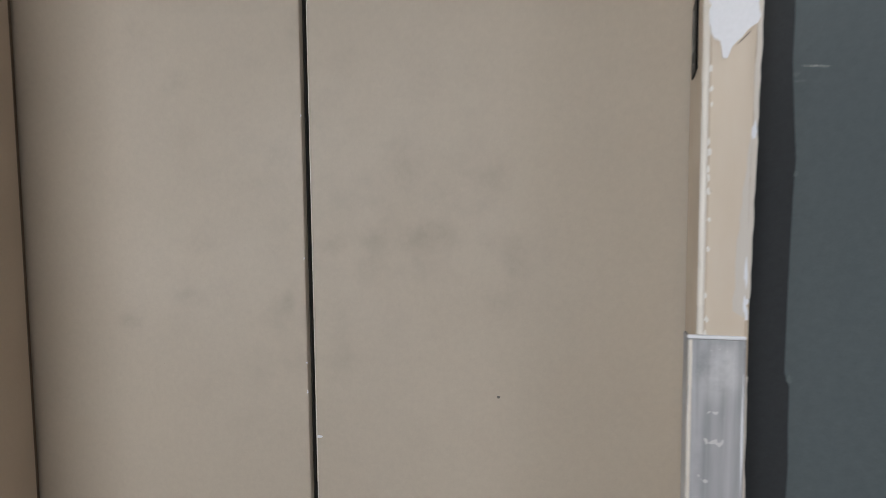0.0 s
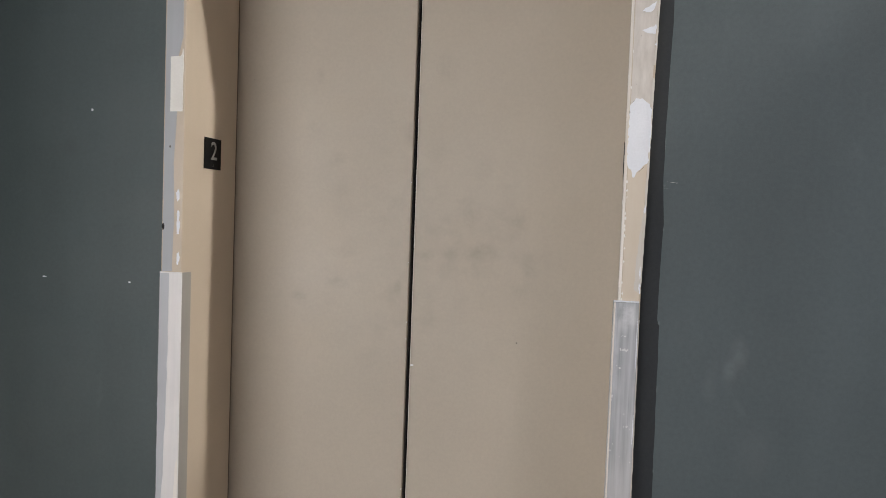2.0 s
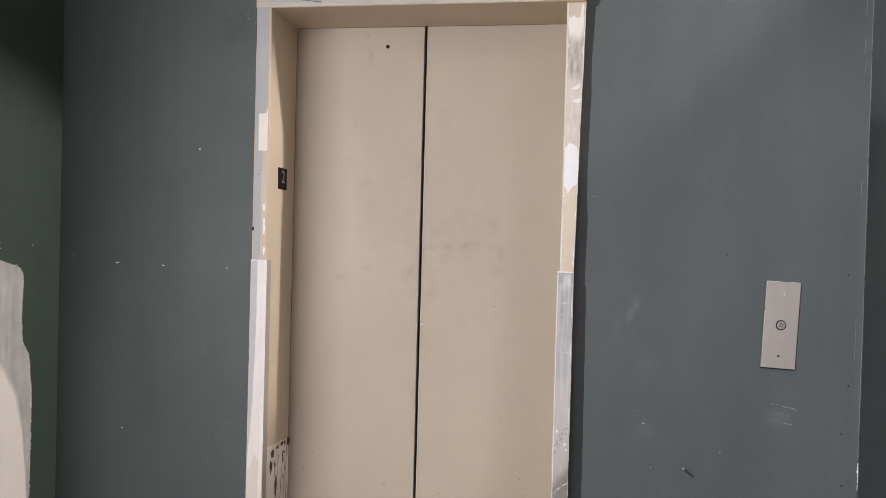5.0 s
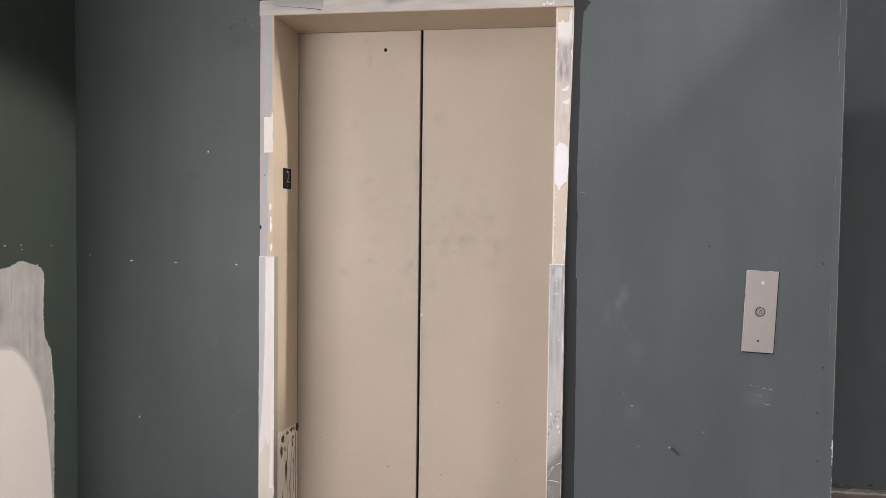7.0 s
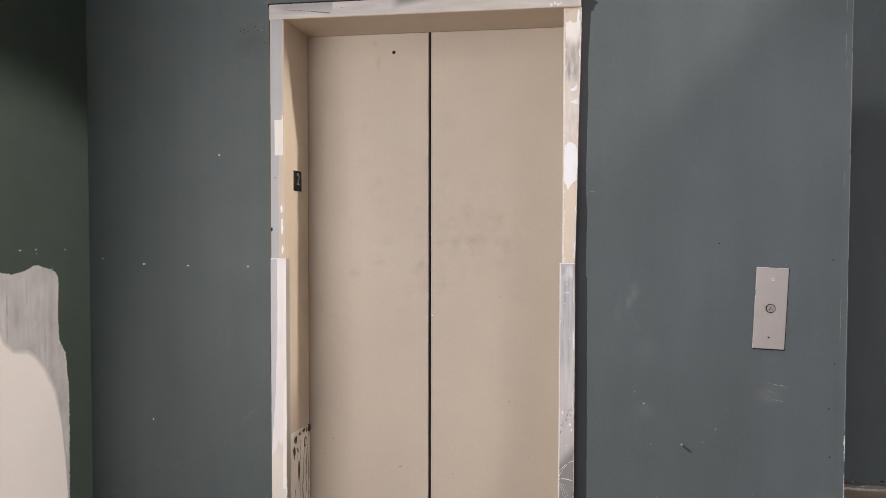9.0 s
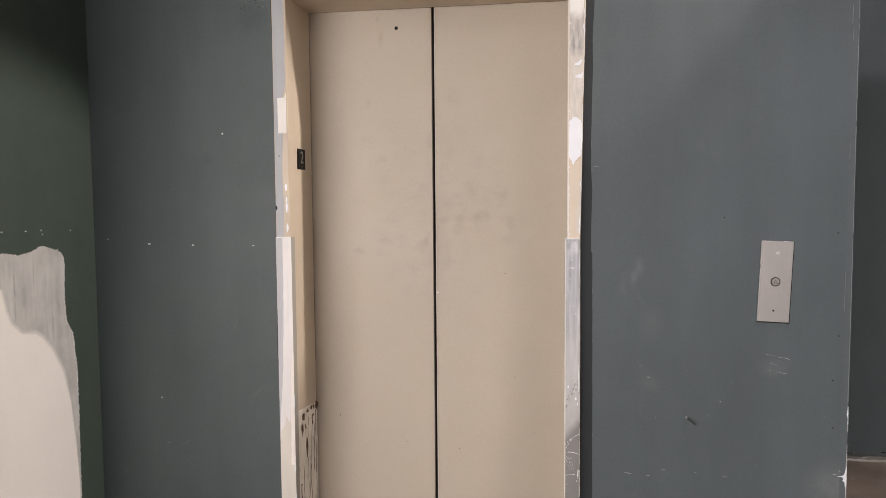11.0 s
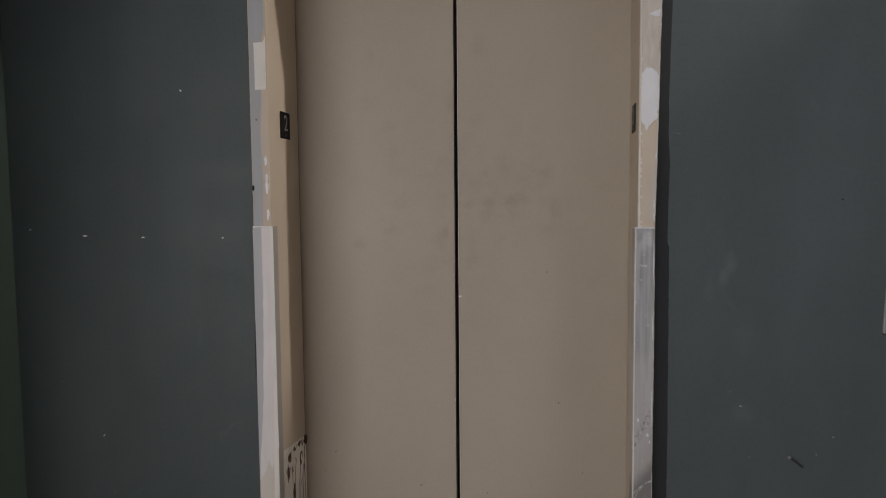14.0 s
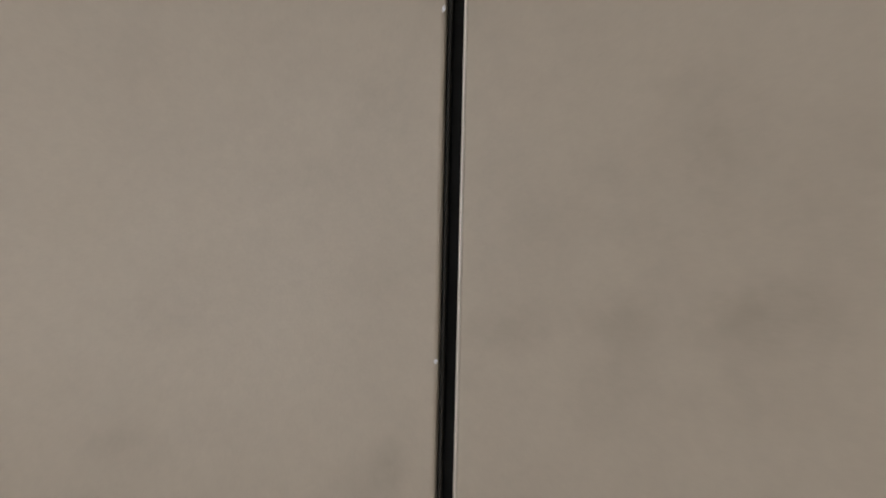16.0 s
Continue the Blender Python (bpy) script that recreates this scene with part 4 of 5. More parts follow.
for i, z in enumerate((1.455, 1.418, 1.408, 1.39, 1.382, 1.368, 1.34, 1.31, 1.262, 1.238, 1.222, 1.47, 1.49, 1.7, 1.78, 1.95, 2.02, 2.1)):
    flake("paint_chip", jamb_right, (0.5538 + rng.uniform(-0.001, 0.001), FACE_Y, z), FRONT_U, FRONT_V, rng.uniform(0.0025, 0.005), rng.uniform(0.005, 0.014), M_WARM_WHITE, 0.0009, 410 + i)
for i, pts in enumerate([[(0.5995, 1.655), (0.5985, 1.64), (0.5955, 1.62), (0.594, 1.605)], [(0.552, 1.642), (0.5535, 1.658), (0.559, 1.668), (0.566, 1.6755)], [(0.578, 1.513), (0.584, 1.5185), (0.589, 1.524)]]):
    part("crack", tube([(x, FACE_Y - 0.0012, z) for x, z in pts], 0.0004, 1), M_EDGE, jamb_right, "dark crack beside the filler")
for z0, z1, seed in ((0.05, 0.5, 401), (0.52, 1.18, 402), (1.26, 1.72, 403), (1.75, 2.16, 404)):
    e0, e1, e2 = edge_right(z0), edge_right((z0 + z1) / 2), edge_right(z1)
    bead = ragged([(e0 - 0.004, z0), (e0, z0), (e1 + 0.001, (z0 + z1) / 2), (e2, z1), (e2 - 0.004, z1), (e1 - 0.004, (z0 + z1) / 2)], 0.012, 0.0007, seed)
    part("caulk_bead", prism(bead, 0.0014, (0, FACE_Y, 0), FRONT_U, FRONT_V), M_BEIGE_THIN, jamb_right, "ragged bead of old caulk")
for i in range(16):
    z = rng.uniform(1.24, 2.1)
    flake("edge_chip", jamb_right, (edge_right(z) - 0.003 + rng.uniform(-0.002, 0.0015), FACE_Y, z), FRONT_U, FRONT_V, 0.004, rng.uniform(0.006, 0.04), M_WHITE, 0.0018, 140 + i)
# head face: primer, scraped dark upper edge
face_patch("primer", head, [(-0.6035, 2.1795), (0.6058, 2.1795), (0.6058, 2.235), (-0.6035, 2.235)], head_primer("wiped_primer"), 170, "white primer coat smeared with grey", 0.0006, 0.05, 0.0004, FACE_Y - 0.0015)
scrape = ragged([(-0.53, 2.2112), (-0.45, 2.2035), (-0.385, 2.195), (-0.357, 2.1915), (-0.357, 2.1945), (-0.4, 2.2), (-0.46, 2.206)], 0.006, 0.0009, 640)
part("scrape", prism(scrape, 0.0011, (0, FACE_Y - 0.0015, 0), FRONT_U, FRONT_V), M_EDGE, head, "dark scrape along the primer")
for i, (x, z, w, h) in enumerate([(-0.36, 2.193, 0.016, 0.004), (-0.42, 2.2, 0.012, 0.002), (-0.535, 2.213, 0.005, 0.004), (-0.31, 2.212, 0.006, 0.003), (-0.3, 2.209, 0.002, 0.006), (0.567, 2.207, 0.0016, 0.03)]):
    flake("scrape", head, (x, FACE_Y - 0.0015, z), FRONT_U, FRONT_V, w, h, M_EDGE, 0.0012, 644 + i)
for i, (x, z, w, h) in enumerate([(0.5, 2.186, 0.012, 0.012), (0.512, 2.19, 0.009, 0.014), (0.524, 2.186, 0.016, 0.008), (0.535, 2.191, 0.004, 0.014), (0.603, 2.228, 0.014, 0.012), (0.606, 2.238, 0.009, 0.014)]):
    flake("caulk_lump", head, (x, FACE_Y - 0.0015, z), FRONT_U, FRONT_V, w, h, M_WHITE, 0.004, 655 + i)
gap = ragged([(-OUTER - 0.019, HEAD_TOP + 0.0005), (OUTER - 0.1, HEAD_TOP + 0.0005), (OUTER - 0.1, HEAD_TOP + 0.012), (0.0, HEAD_TOP + 0.0135), (-OUTER - 0.019, HEAD_TOP + 0.014)], 0.03, 0.0006, 174)
part("caulk_gap", prism(gap, 0.001, (0, 0, 0), FRONT_U, FRONT_V), M_HOLE, wall_front, "dark open joint above the frame")
part("caulk_gap", prism(ragged([(-OUTER - 0.0105, 1.3), (-OUTER - 0.001, 1.3), (-OUTER - 0.001, HEAD_TOP), (-OUTER - 0.0145, HEAD_TOP), (-OUTER - 0.0115, 1.9)], 0.03, 0.0009, 176), 0.001, (0, 0, 0), FRONT_U, FRONT_V), M_HOLE, wall_front)
part("caulk_gap", prism(ragged([(-OUTER - 0.018, 0.75), (-OUTER - 0.001, 0.72), (-OUTER - 0.001, 0.9), (-OUTER - 0.015, 0.93)], 0.02, 0.001, 175), 0.001, (0, 0, 0), FRONT_U, FRONT_V), M_HOLE, wall_front)
for i, (x, z, w, h) in enumerate([(-0.617, 2.262, 0.014, 0.022), (-0.628, 2.255, 0.02, 0.006), (-0.655, 2.17, 0.03, 0.004), (-0.63, 2.15, 0.006, 0.012), (-0.72, 2.168, 0.02, 0.006), (-0.7, 2.19, 0.008, 0.004), (-0.62, 2.13, 0.01, 0.008)]):
    flake("scrape", wall_front, (x, 0, z), FRONT_U, FRONT_V, w, h, M_EDGE, 0.0008, 590 + i)

# kick plates that wrap the feet of the jambs
KICK = 1.23
kick_left = part("kick_plate", box(-OUTER - 0.002, -HALF + 0.004, FACE_Y - 0.004, FACE_Y - 0.0005, 0.0, KICK, bevel=0.0012), M_KICK_WHITE, frame_thing, "white-wiped steel kick plate")
part("kick_wrap", box(-HALF + 0.0006, -HALF + 0.004, FACE_Y - 0.0004, 0.012, 0.0, KICK - 0.001, bevel=0.001), M_KICK_GREY, kick_left, "grey side of the kick plate")
grey = ragged([(-OUTER - 0.001, 0.42), (-0.6, 0.5), (-0.586, 0.7), (-0.58, 0.9), (-0.5785, 1.05), (-0.5775, KICK - 0.003), (-OUTER - 0.001, KICK - 0.003)], 0.03, 0.0012, 181)
part("primer", prism(grey, 0.0006, (0, FACE_Y - 0.004, 0), FRONT_U, FRONT_V), M_PRIMER_THIN, kick_left, "blue-grey primer stripe")
low = ragged([(-OUTER - 0.001, 0.0), (-0.5435, 0.0), (-0.5435, 0.5), (-0.552, 0.52), (-0.562, 0.47), (-0.575, 0.5), (-0.585, 0.46), (-OUTER - 0.001, 0.43)], 0.012, 0.0016, 183)
part("yellowed_coat", prism(low, 0.0004, (0, FACE_Y - 0.004, 0), FRONT_U, FRONT_V), streaked("yellowed_white_coat", (0.71, 0.675, 0.61), (0.6, 0.57, 0.52), 0.45, scale=9, amount=0.8), kick_left, "yellowed white coat")
daub = ragged([(-0.559, 0.3), (-0.545, 0.3), (-0.5425, 0.5), (-0.543, 0.745), (-0.549, 0.735), (-0.555, 0.6)], 0.02, 0.001, 182)
part("primer_daub", prism(daub, 0.001, (0, FACE_Y - 0.004, 0), FRONT_U, FRONT_V), M_CREAM, kick_left, "white primer edge")
for i in range(9):
    flake("primer_daub", kick_left, (-0.5425, FACE_Y - 0.004, rng.uniform(0.1, 0.6)), FRONT_U, FRONT_V, 0.006, rng.uniform(0.01, 0.05), M_WHITE, 0.0016, 190 + i)

kick_right = part("kick_plate", box(HALF - 0.009, 0.5925, FACE_Y - 0.004, FACE_Y - 0.0005, 0.0, KICK - 0.012, bevel=0.0012), M_KICK_METAL, frame_thing, "streaked galvanised steel kick plate")
part("kick_wrap", box(HALF - 0.009, HALF - 0.0055, FACE_Y - 0.0004, 0.012, 0.0, KICK - 0.013, bevel=0.001), M_KICK_METAL, kick_right)
# highlight along the bend of the plate, painted as a pale bar
part("worn_bend", tube([(HALF - 0.0065, FACE_Y - 0.0018, z) for z in (0.0, 0.4, 0.8, KICK - 0.013)], 0.0028, 4), M_HIGHLIGHT, kick_right, "pale bend of the plate with its highlight painted in")
part("top_bead", box(HALF - 0.01, 0.5925, FACE_Y - 0.0048, FACE_Y - 0.0008, KICK - 0.0118, KICK - 0.008, bevel=0.0012), M_WHITE, kick_right, "white bead of filler")
ARCS = ((0.54, 0.43, 0.565, 0.462, 0.591, 0.472), (0.54, 0.41, 0.556, 0.445, 0.57, 0.456), (0.5385, 0.4, 0.562, 0.406, 0.591, 0.395), (0.5385, 0.385, 0.552, 0.36, 0.558, 0.325), (0.542, 0.388, 0.558, 0.37, 0.566, 0.33),
        (0.546, 0.39, 0.565, 0.375, 0.574, 0.332), (0.54, 0.31, 0.56, 0.318, 0.591, 0.312))
for i, (x0, z0, x1, z1, x2, z2) in enumerate(ARCS):     # fan of curved scratches
    for k in range(9):
        if rng.random() < 0.2:
            continue
        a, b = k / 9, (k + 1.1) / 9
        p, q = [((1 - f) ** 2 * x0 + 2 * f * (1 - f) * x1 + f * f * x2, (1 - f) ** 2 * z0 + 2 * f * (1 - f) * z1 + f * f * z2) for f in (a, b)]
        w = rng.uniform(0.0004, 0.0013)
        part("scrape", prism([(p[0], p[1] - w), (q[0], q[1] - w), (q[0], q[1] + w), (p[0], p[1] + w)], 0.0009, (0, FACE_Y - 0.004, 0), FRONT_U, FRONT_V), M_WHITE, kick_right, "")
for i, (x, z, w, h) in enumerate([(0.552, 0.655, 0.008, 0.012), (0.58, 0.61, 0.01, 0.012), (0.586, 0.59, 0.006, 0.012), (0.567, 0.53, 0.004, 0.004), (0.585, 0.29, 0.006, 0.005), (0.589, 0.32, 0.006, 0.04), (0.59, 0.68, 0.003, 0.12), (0.591, 0.93, 0.003, 0.1), (0.591, 1.12, 0.0025, 0.12)]):
    flake("scrape", kick_right, (x - 0.0005, FACE_Y - 0.004, z), FRONT_U, FRONT_V, w, h, M_WHITE, 0.001, 220 + i)

# the right jamb leans: its foot stands further off the wall than its head
for ob in [jamb_right, kick_right] + list(jamb_right.children) + list(kick_right.children):
    for v in ob.data.vertices:
        if v.co.y < 0.05:
            v.co.y += 0.0055 * (v.co.z - 1.2)

# rust-bled enamel at the foot of the left jamb
JAMB_U, JAMB_V = Vector((SHEAR, DOOR_Y - FACE_Y, 0)).normalized(), (0, 0, 1)
REVEAL = -HALF + SHEAR * 0.022 / (DOOR_Y - FACE_Y)
rust = ragged([(0.014, 0.0), (DOOR_Y - 0.008, 0.0), (DOOR_Y - 0.008, 0.487), (0.12, 0.498), (0.014, 0.508)], 0.02, 0.0012, 231)
rust_plate = part("rusted_plate", prism(rust, 0.0022, (REVEAL, 0, 0), JAMB_U, JAMB_V), M_RUST, jamb_left, "white enamel bled through with rust")
M_RUST_MID = plain("brown_rust", (0.13, 0.085, 0.05), 0.8, var=0.35, scale=50)
for i, (y, z, w, h) in enumerate([(0.065, 0.468, 0.04, 0.036), (0.115, 0.484, 0.034, 0.026), (0.155, 0.482, 0.034, 0.026), (0.185, 0.48, 0.024, 0.03), (0.05, 0.42, 0.026, 0.06), (0.17, 0.425, 0.034, 0.05), (0.1, 0.33, 0.028, 0.09),
                                  (0.035, 0.16, 0.016, 0.1), (0.03, 0.06, 0.014, 0.06), (0.09, 0.42, 0.02, 0.03)]):
    flake("rust_spot", rust_plate, (REVEAL + SHEAR * 3.9 * y + 0.0022, y, z), JAMB_U, JAMB_V, w, h, M_RUST_MID, 0.0006, 240 + i)
    flake("rust_spot", rust_plate, (REVEAL + SHEAR * 3.9 * y + 0.0022, y + 0.003, z + 0.004), JAMB_U, JAMB_V, w * 0.55, h * 0.6, M_RUST if i % 2 else M_RUST_DARK, 0.0014, 340 + i)
for i, (y, z0, z1, lean) in enumerate([(0.08, 0.43, 0.27, 0.035), (0.165, 0.43, 0.1, -0.05), (0.2, 0.46, 0.03, 0.004), (0.105, 0.33, 0.05, 0.015), (0.14, 0.27, 0.0, 0.01), (0.06, 0.26, 0.05, 0.0), (0.12, 0.45, 0.3, -0.02), (0.185, 0.4, 0.2, -0.01)]):
    pts = [(REVEAL + SHEAR * 3.9 * y + 0.0026, y + lean * k / 12 + 0.003 * math.sin(k * 1.3 + i) + rng.uniform(-0.0015, 0.0015), z0 + (z1 - z0) * k / 12) for k in range(13)]
    part("rust_run", tube(pts, rng.uniform(0.0005, 0.0012), 1), M_RUST_DARK if i % 2 else M_RUST_MID, rust_plate)
flake("rust_spot", jamb_left, (REVEAL + SHEAR * 0.8, DOOR_Y - 0.018, 0.478), JAMB_U, JAMB_V, 0.026, 0.036, M_RUST_DARK, 0.01, 255, "dark torn rust lump")


# ---- floor number signs ----
def floor_sign(side):
    x = side * HALF
    sign = thing("floor_sign", (x, 0.1, 1.505), "square black plate with a raised grey 2 on the lift jamb", "sign", "floor number signs")
    inward = -side
    x0, x1 = sorted((x + inward * 0.0004, x + inward * 0.003))
    part("plate", box(x0, x1, 0.06, 0.14, 1.505, 1.589, bevel=0.0007), M_BLACK, sign)
    m = Matrix.Translation((x + inward * 0.003, 0.104, 1.552)) @ Matrix.Rotation(math.pi / 2 * inward, 4, "Z") @ Matrix.Rotation(math.pi / 2, 4, "X") @ Matrix.Diagonal((0.92, 1, 1, 1))
    part("numeral", numeral("2", 0.07, 0.0008, m), M_NUMERAL, sign, "raised grey figure 2")
    bm = bmesh.new()
    for k, dz in ((0, 0), (0, -0.004), (1, 0)):
        add_cylinder(bm, Matrix.Translation((x + inward * 0.0034, 0.1 + k * 0.004, 1.517 + dz)) @ Matrix.Rotation(math.pi / 2, 4, "Y"), 0.0009, 0.0012, 8)
    part("tactile_dots", bm, M_NUMERAL, sign)
    askew = SHEAR if side < 0 else SHEAR_RIGHT
    sign.location.x += askew * 0.13 / (DOOR_Y - FACE_Y)
    sign.rotation_euler = (0, 0, -math.atan2(askew, DOOR_Y - FACE_Y))
    return sign


floor_sign(-1)
floor_sign(1)


# ---- landing doors ----
def landing_door(side):
    door = thing("lift_door", (side * 0.28, DOOR_Y, 0.0), "closed beige enamelled lift door panel with finger smudges", "lift door", "lift door panels")
    inner = -0.0075 if side < 0 else 0.0052
    x0, x1 = sorted((inner, side * 0.62))
    panel = part("panel", box(x0, x1, DOOR_Y, DOOR_Y + 0.032, 0.012, 2.2, bevel=0.0022), M_DOOR, door)
    if side < 0:
        part("meeting_edge", box(-0.0072, -0.0045, DOOR_Y + 0.01, DOOR_Y + 0.03, 0.012, 2.2, bevel=0.0015), M_GAP_EDGE, door, "worn metal meeting edge darkened for the shade of the gap")
        # black strip painted in where the gap is only dark
        part("edge_seal", box(-0.0044, 0.004, DOOR_Y + 0.02, DOOR_Y + 0.03, 0.012, 2.2), M_HOLE, door, "black strip painting the dark of the gap")
        key = part("key_hole", add_cylinder(bmesh.new(), Matrix.Translation((-0.157, DOOR_Y - 0.0002, 2.099)) @ Matrix.Rotation(math.pi / 2, 4, "X"), 0.0068, 0.002, 20), M_HOLE, door, "round black release-key hole")
        part("key_ring", add_cylinder(bmesh.new(), Matrix.Translation((-0.157, DOOR_Y, 2.099)) @ Matrix.Rotation(math.pi / 2, 4, "X"), 0.008, 0.0018, 20), M_EDGE, key)
        for i, (x, z, w, h) in enumerate([(-0.43, 0.43, 0.004, 0.009), (-0.13, 0.32, 0.012, 0.003), (-0.47, 0.36, 0.004, 0.005)]):
            flake("paint_chip", door, (x, DOOR_Y, z), FRONT_U, FRONT_V, w, h, M_EDGE, 0.0005, 290 + i)
        for i in range(5):
            flake("paint_chip", door, (-0.0087, DOOR_Y, rng.uniform(0.3, 1.9)), FRONT_U, FRONT_V, 0.003, rng.uniform(0.003, 0.008), M_WHITE, 0.0006, 260 + i)
    else:
        # paler strip painting the glint on this edge
        part("meeting_edge", box(0.0045, 0.0062, DOOR_Y - 0.0008, DOOR_Y + 0.03, 0.012, 2.2, bevel=0.0007), M_HIGHLIGHT, door, "pale meeting edge with its highlight painted in")
        flake("paint_chip", door, (0.0105, DOOR_Y, 0.98), FRONT_U, FRONT_V, 0.011, 0.006, M_WHITE, 0.0006, 280)
        for i, (x, z, w, h) in enumerate([(0.34, 0.62, 0.004, 0.007), (0.1, 0.3, 0.007, 0.005), (0.42, 0.38, 0.004, 0.004), (0.25, 0.33, 0.003, 0.003)]):
            flake("paint_chip", door, (x, DOOR_Y, z), FRONT_U, FRONT_V, w, h, M_EDGE, 0.0005, 284 + i)
        flake("paint_chip", door, (0.3, DOOR_Y, 1.063), FRONT_U, FRONT_V, 0.007, 0.005, M_EDGE, 0.0005, 281)
    return door


landing_door(-1)
landing_door(1)
sill = thing("door_sill", (0, 0.3, 0), "scuffed grooved aluminium lift door sill", "sill")
part("tread", box(-0.64, 0.64, 0.201, 0.29, -0.05, 0.002, bevel=0.001), M_SILL, sill)
for y in (0.222, 0.235, 0.262):
    part("rib", box(-0.64, 0.64, y, y + 0.006, 0.0021, 0.006, bevel=0.0008), M_SILL, sill)
part("car_tread", box(-0.64, 0.64, 0.32, 0.41, -0.05, 0.002, bevel=0.001), M_SILL, sill)
for y in (0.335, 0.36, 0.385):
    part("rib", box(-0.64, 0.64, y, y + 0.006, 0.0021, 0.006, bevel=0.0008), M_SILL, sill)


# ---- call station ----
def call_station():
    cx, cz = 1.299, 1.061
    station = thing("call_station", (cx, 0, cz), "tilted satin metal call plate with one round up button", "call button")
    plate = part("plate", box(cx - 0.0555, cx + 0.0555, -0.0062, -0.0004, cz - 0.149, cz + 0.149, bevel=0.0016), M_PLATE, station)
    front = -0.0062
    # black strip right and below, painted for the shadow the plate casts
    part("gasket", box(cx - 0.0535, cx + 0.0582, -0.0035, -0.0003, cz - 0.1525, cz + 0.147), M_BLACK, station, "black strip painted for the shadow of the plate")
    # left and top edges brightened to paint their highlight
    part("bright_rim", box(cx - 0.0556, cx - 0.0543, front - 0.0004, front + 0.002, cz - 0.148, cz + 0.148), M_WHITE_METAL, plate, "bright strip painting the highlight of the plate edge")
    part("bright_rim", box(cx - 0.0545, cx + 0.0545, front - 0.0004, front + 0.002, cz + 0.1478, cz + 0.1492), M_WHITE_METAL, plate, "bright strip painting the highlight of the plate edge")
    turn = Matrix.Rotation(math.pi / 2, 4, "X")
    part("screw", add_cylinder(bmesh.new(), Matrix.Translation((cx + 0.002, front - 0.0008, cz + 0.106)) @ turn, 0.0058, 0.0034, 18, 0.0012), M_WHITE_METAL, plate, "bright screw head")
    part("screw_slot", box(cx - 0.002, cx + 0.006, front - 0.0028, front - 0.0022, cz + 0.1053, cz + 0.1067), M_HOLE, plate)
    part("screw", add_cylinder(bmesh.new(), Matrix.Translation((cx - 0.001, front - 0.0003, cz - 0.107)) @ turn, 0.0036, 0.0012, 16), M_HOLE, plate, "dark empty screw hole")
    button = part("button", add_cylinder(bmesh.new(), Matrix.Translation((cx, front - 0.0012, cz)) @ turn, 0.0138, 0.005, 32, 0.0012), M_RUBBER, station, "grey round up button")
    bm = bmesh.new()
    for k in range(40):
        a, b = 2 * math.pi * k / 40, 2 * math.pi * (k + 1) / 40
        quad = []
        for r, y in ((0.0142, front - 0.0002), (0.0142, front - 0.0026), (0.0164, front - 0.0026), (0.017, front - 0.0002)):
            quad.append((r, y))
        for (r0, y0), (r1, y1) in zip(quad, quad[1:]):
            bm.faces.new([bm.verts.new(p) for p in ((cx + r0 * math.cos(a), y0, cz + r0 * math.sin(a)), (cx + r0 * math.cos(b), y0, cz + r0 * math.sin(b)),
                                                    (cx + r1 * math.cos(b), y1, cz + r1 * math.sin(b)), (cx + r1 * math.cos(a), y1, cz + r1 * math.sin(a)))])
    bmesh.ops.remove_doubles(bm, verts=bm.verts, dist=1e-5)
    bmesh.ops.recalc_face_normals(bm, faces=bm.faces)
    part("ring", bm, M_BLACK, button, "dark ring")
    tri = [(-0.0072, -0.0055), (0.0072, -0.0055), (0, 0.0085)]
    inner = [(-0.0048, -0.0041), (0.0048, -0.0041), (0, 0.0056)]
    part("arrow", prism(tri, 0.0008, (cx, front - 0.0037, cz), FRONT_U, FRONT_V), M_BLACK, button, "engraved up arrow")
    part("arrow_face", prism(inner, 0.0012, (cx, front - 0.0037, cz), FRONT_U, FRONT_V), M_RUBBER, button)
    station.rotation_euler = (0, radians(2.3), 0)
    return station


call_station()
# bent nail left in the wall
nail = thing("nail", (1.003, 0, 0.535), "bent rusty nail sticking out of the painted wall", "nail")
M_NAIL = plain("dark_nail_steel", (0.035, 0.033, 0.032), 0.5, 0.3, var=0.3, scale=90)
part("shank", tube([(0.997, 0.0, 0.54), (0.999, -0.012, 0.539), (1.009, -0.02, 0.532), (1.023, -0.022, 0.522)], 0.0036), M_NAIL, nail)
part("nail_head", add_cylinder(bmesh.new(), Matrix.Translation((0.993, -0.004, 0.543)) @ Matrix.Rotation(1.1, 4, "X"), 0.0045, 0.005, 12, 0.0015), M_RUBBER, nail, "paint-smeared grey nail head")


# ---- lift car ----
CX0, CX1, CAR_FRONT, CAR_BACK, CAR_TOP = -0.966, 1.08, 0.42, 1.8, 2.262
car = thing("lift_car", (0.05, 1.1, 0), "lift car lined with cream laminate panels and carpeted kick panels", "lift car")
part("platform", box(CX0 - 0.05, CX1 + 0.05, 0.412, CAR_BACK + 0.05, -0.12, -0.004), M_JOINT, car)
part("floor_carpet", box(CX0, CX1, CAR_FRONT, 1.352, -0.0035, 0.003), M_CARPET, car, "worn brown ribbed carpet")
part("border_carpet", box(CX0, CX1, 1.353, CAR_BACK, -0.0035, 0.004), M_CARPET_EDGE, car, "lighter brown carpet border")
part("back_shell", box(CX0 - 0.05, CX1 + 0.05, CAR_BACK + 0.012, CAR_BACK + 0.05, -0.003, 2.4), M_JOINT, car, "dark bronze joint backing")
part("side_shell", box(CX0 - 0.05, CX0 - 0.012, 0.4, CAR_BACK + 0.0115, -0.003, 2.4), M_JOINT, car)
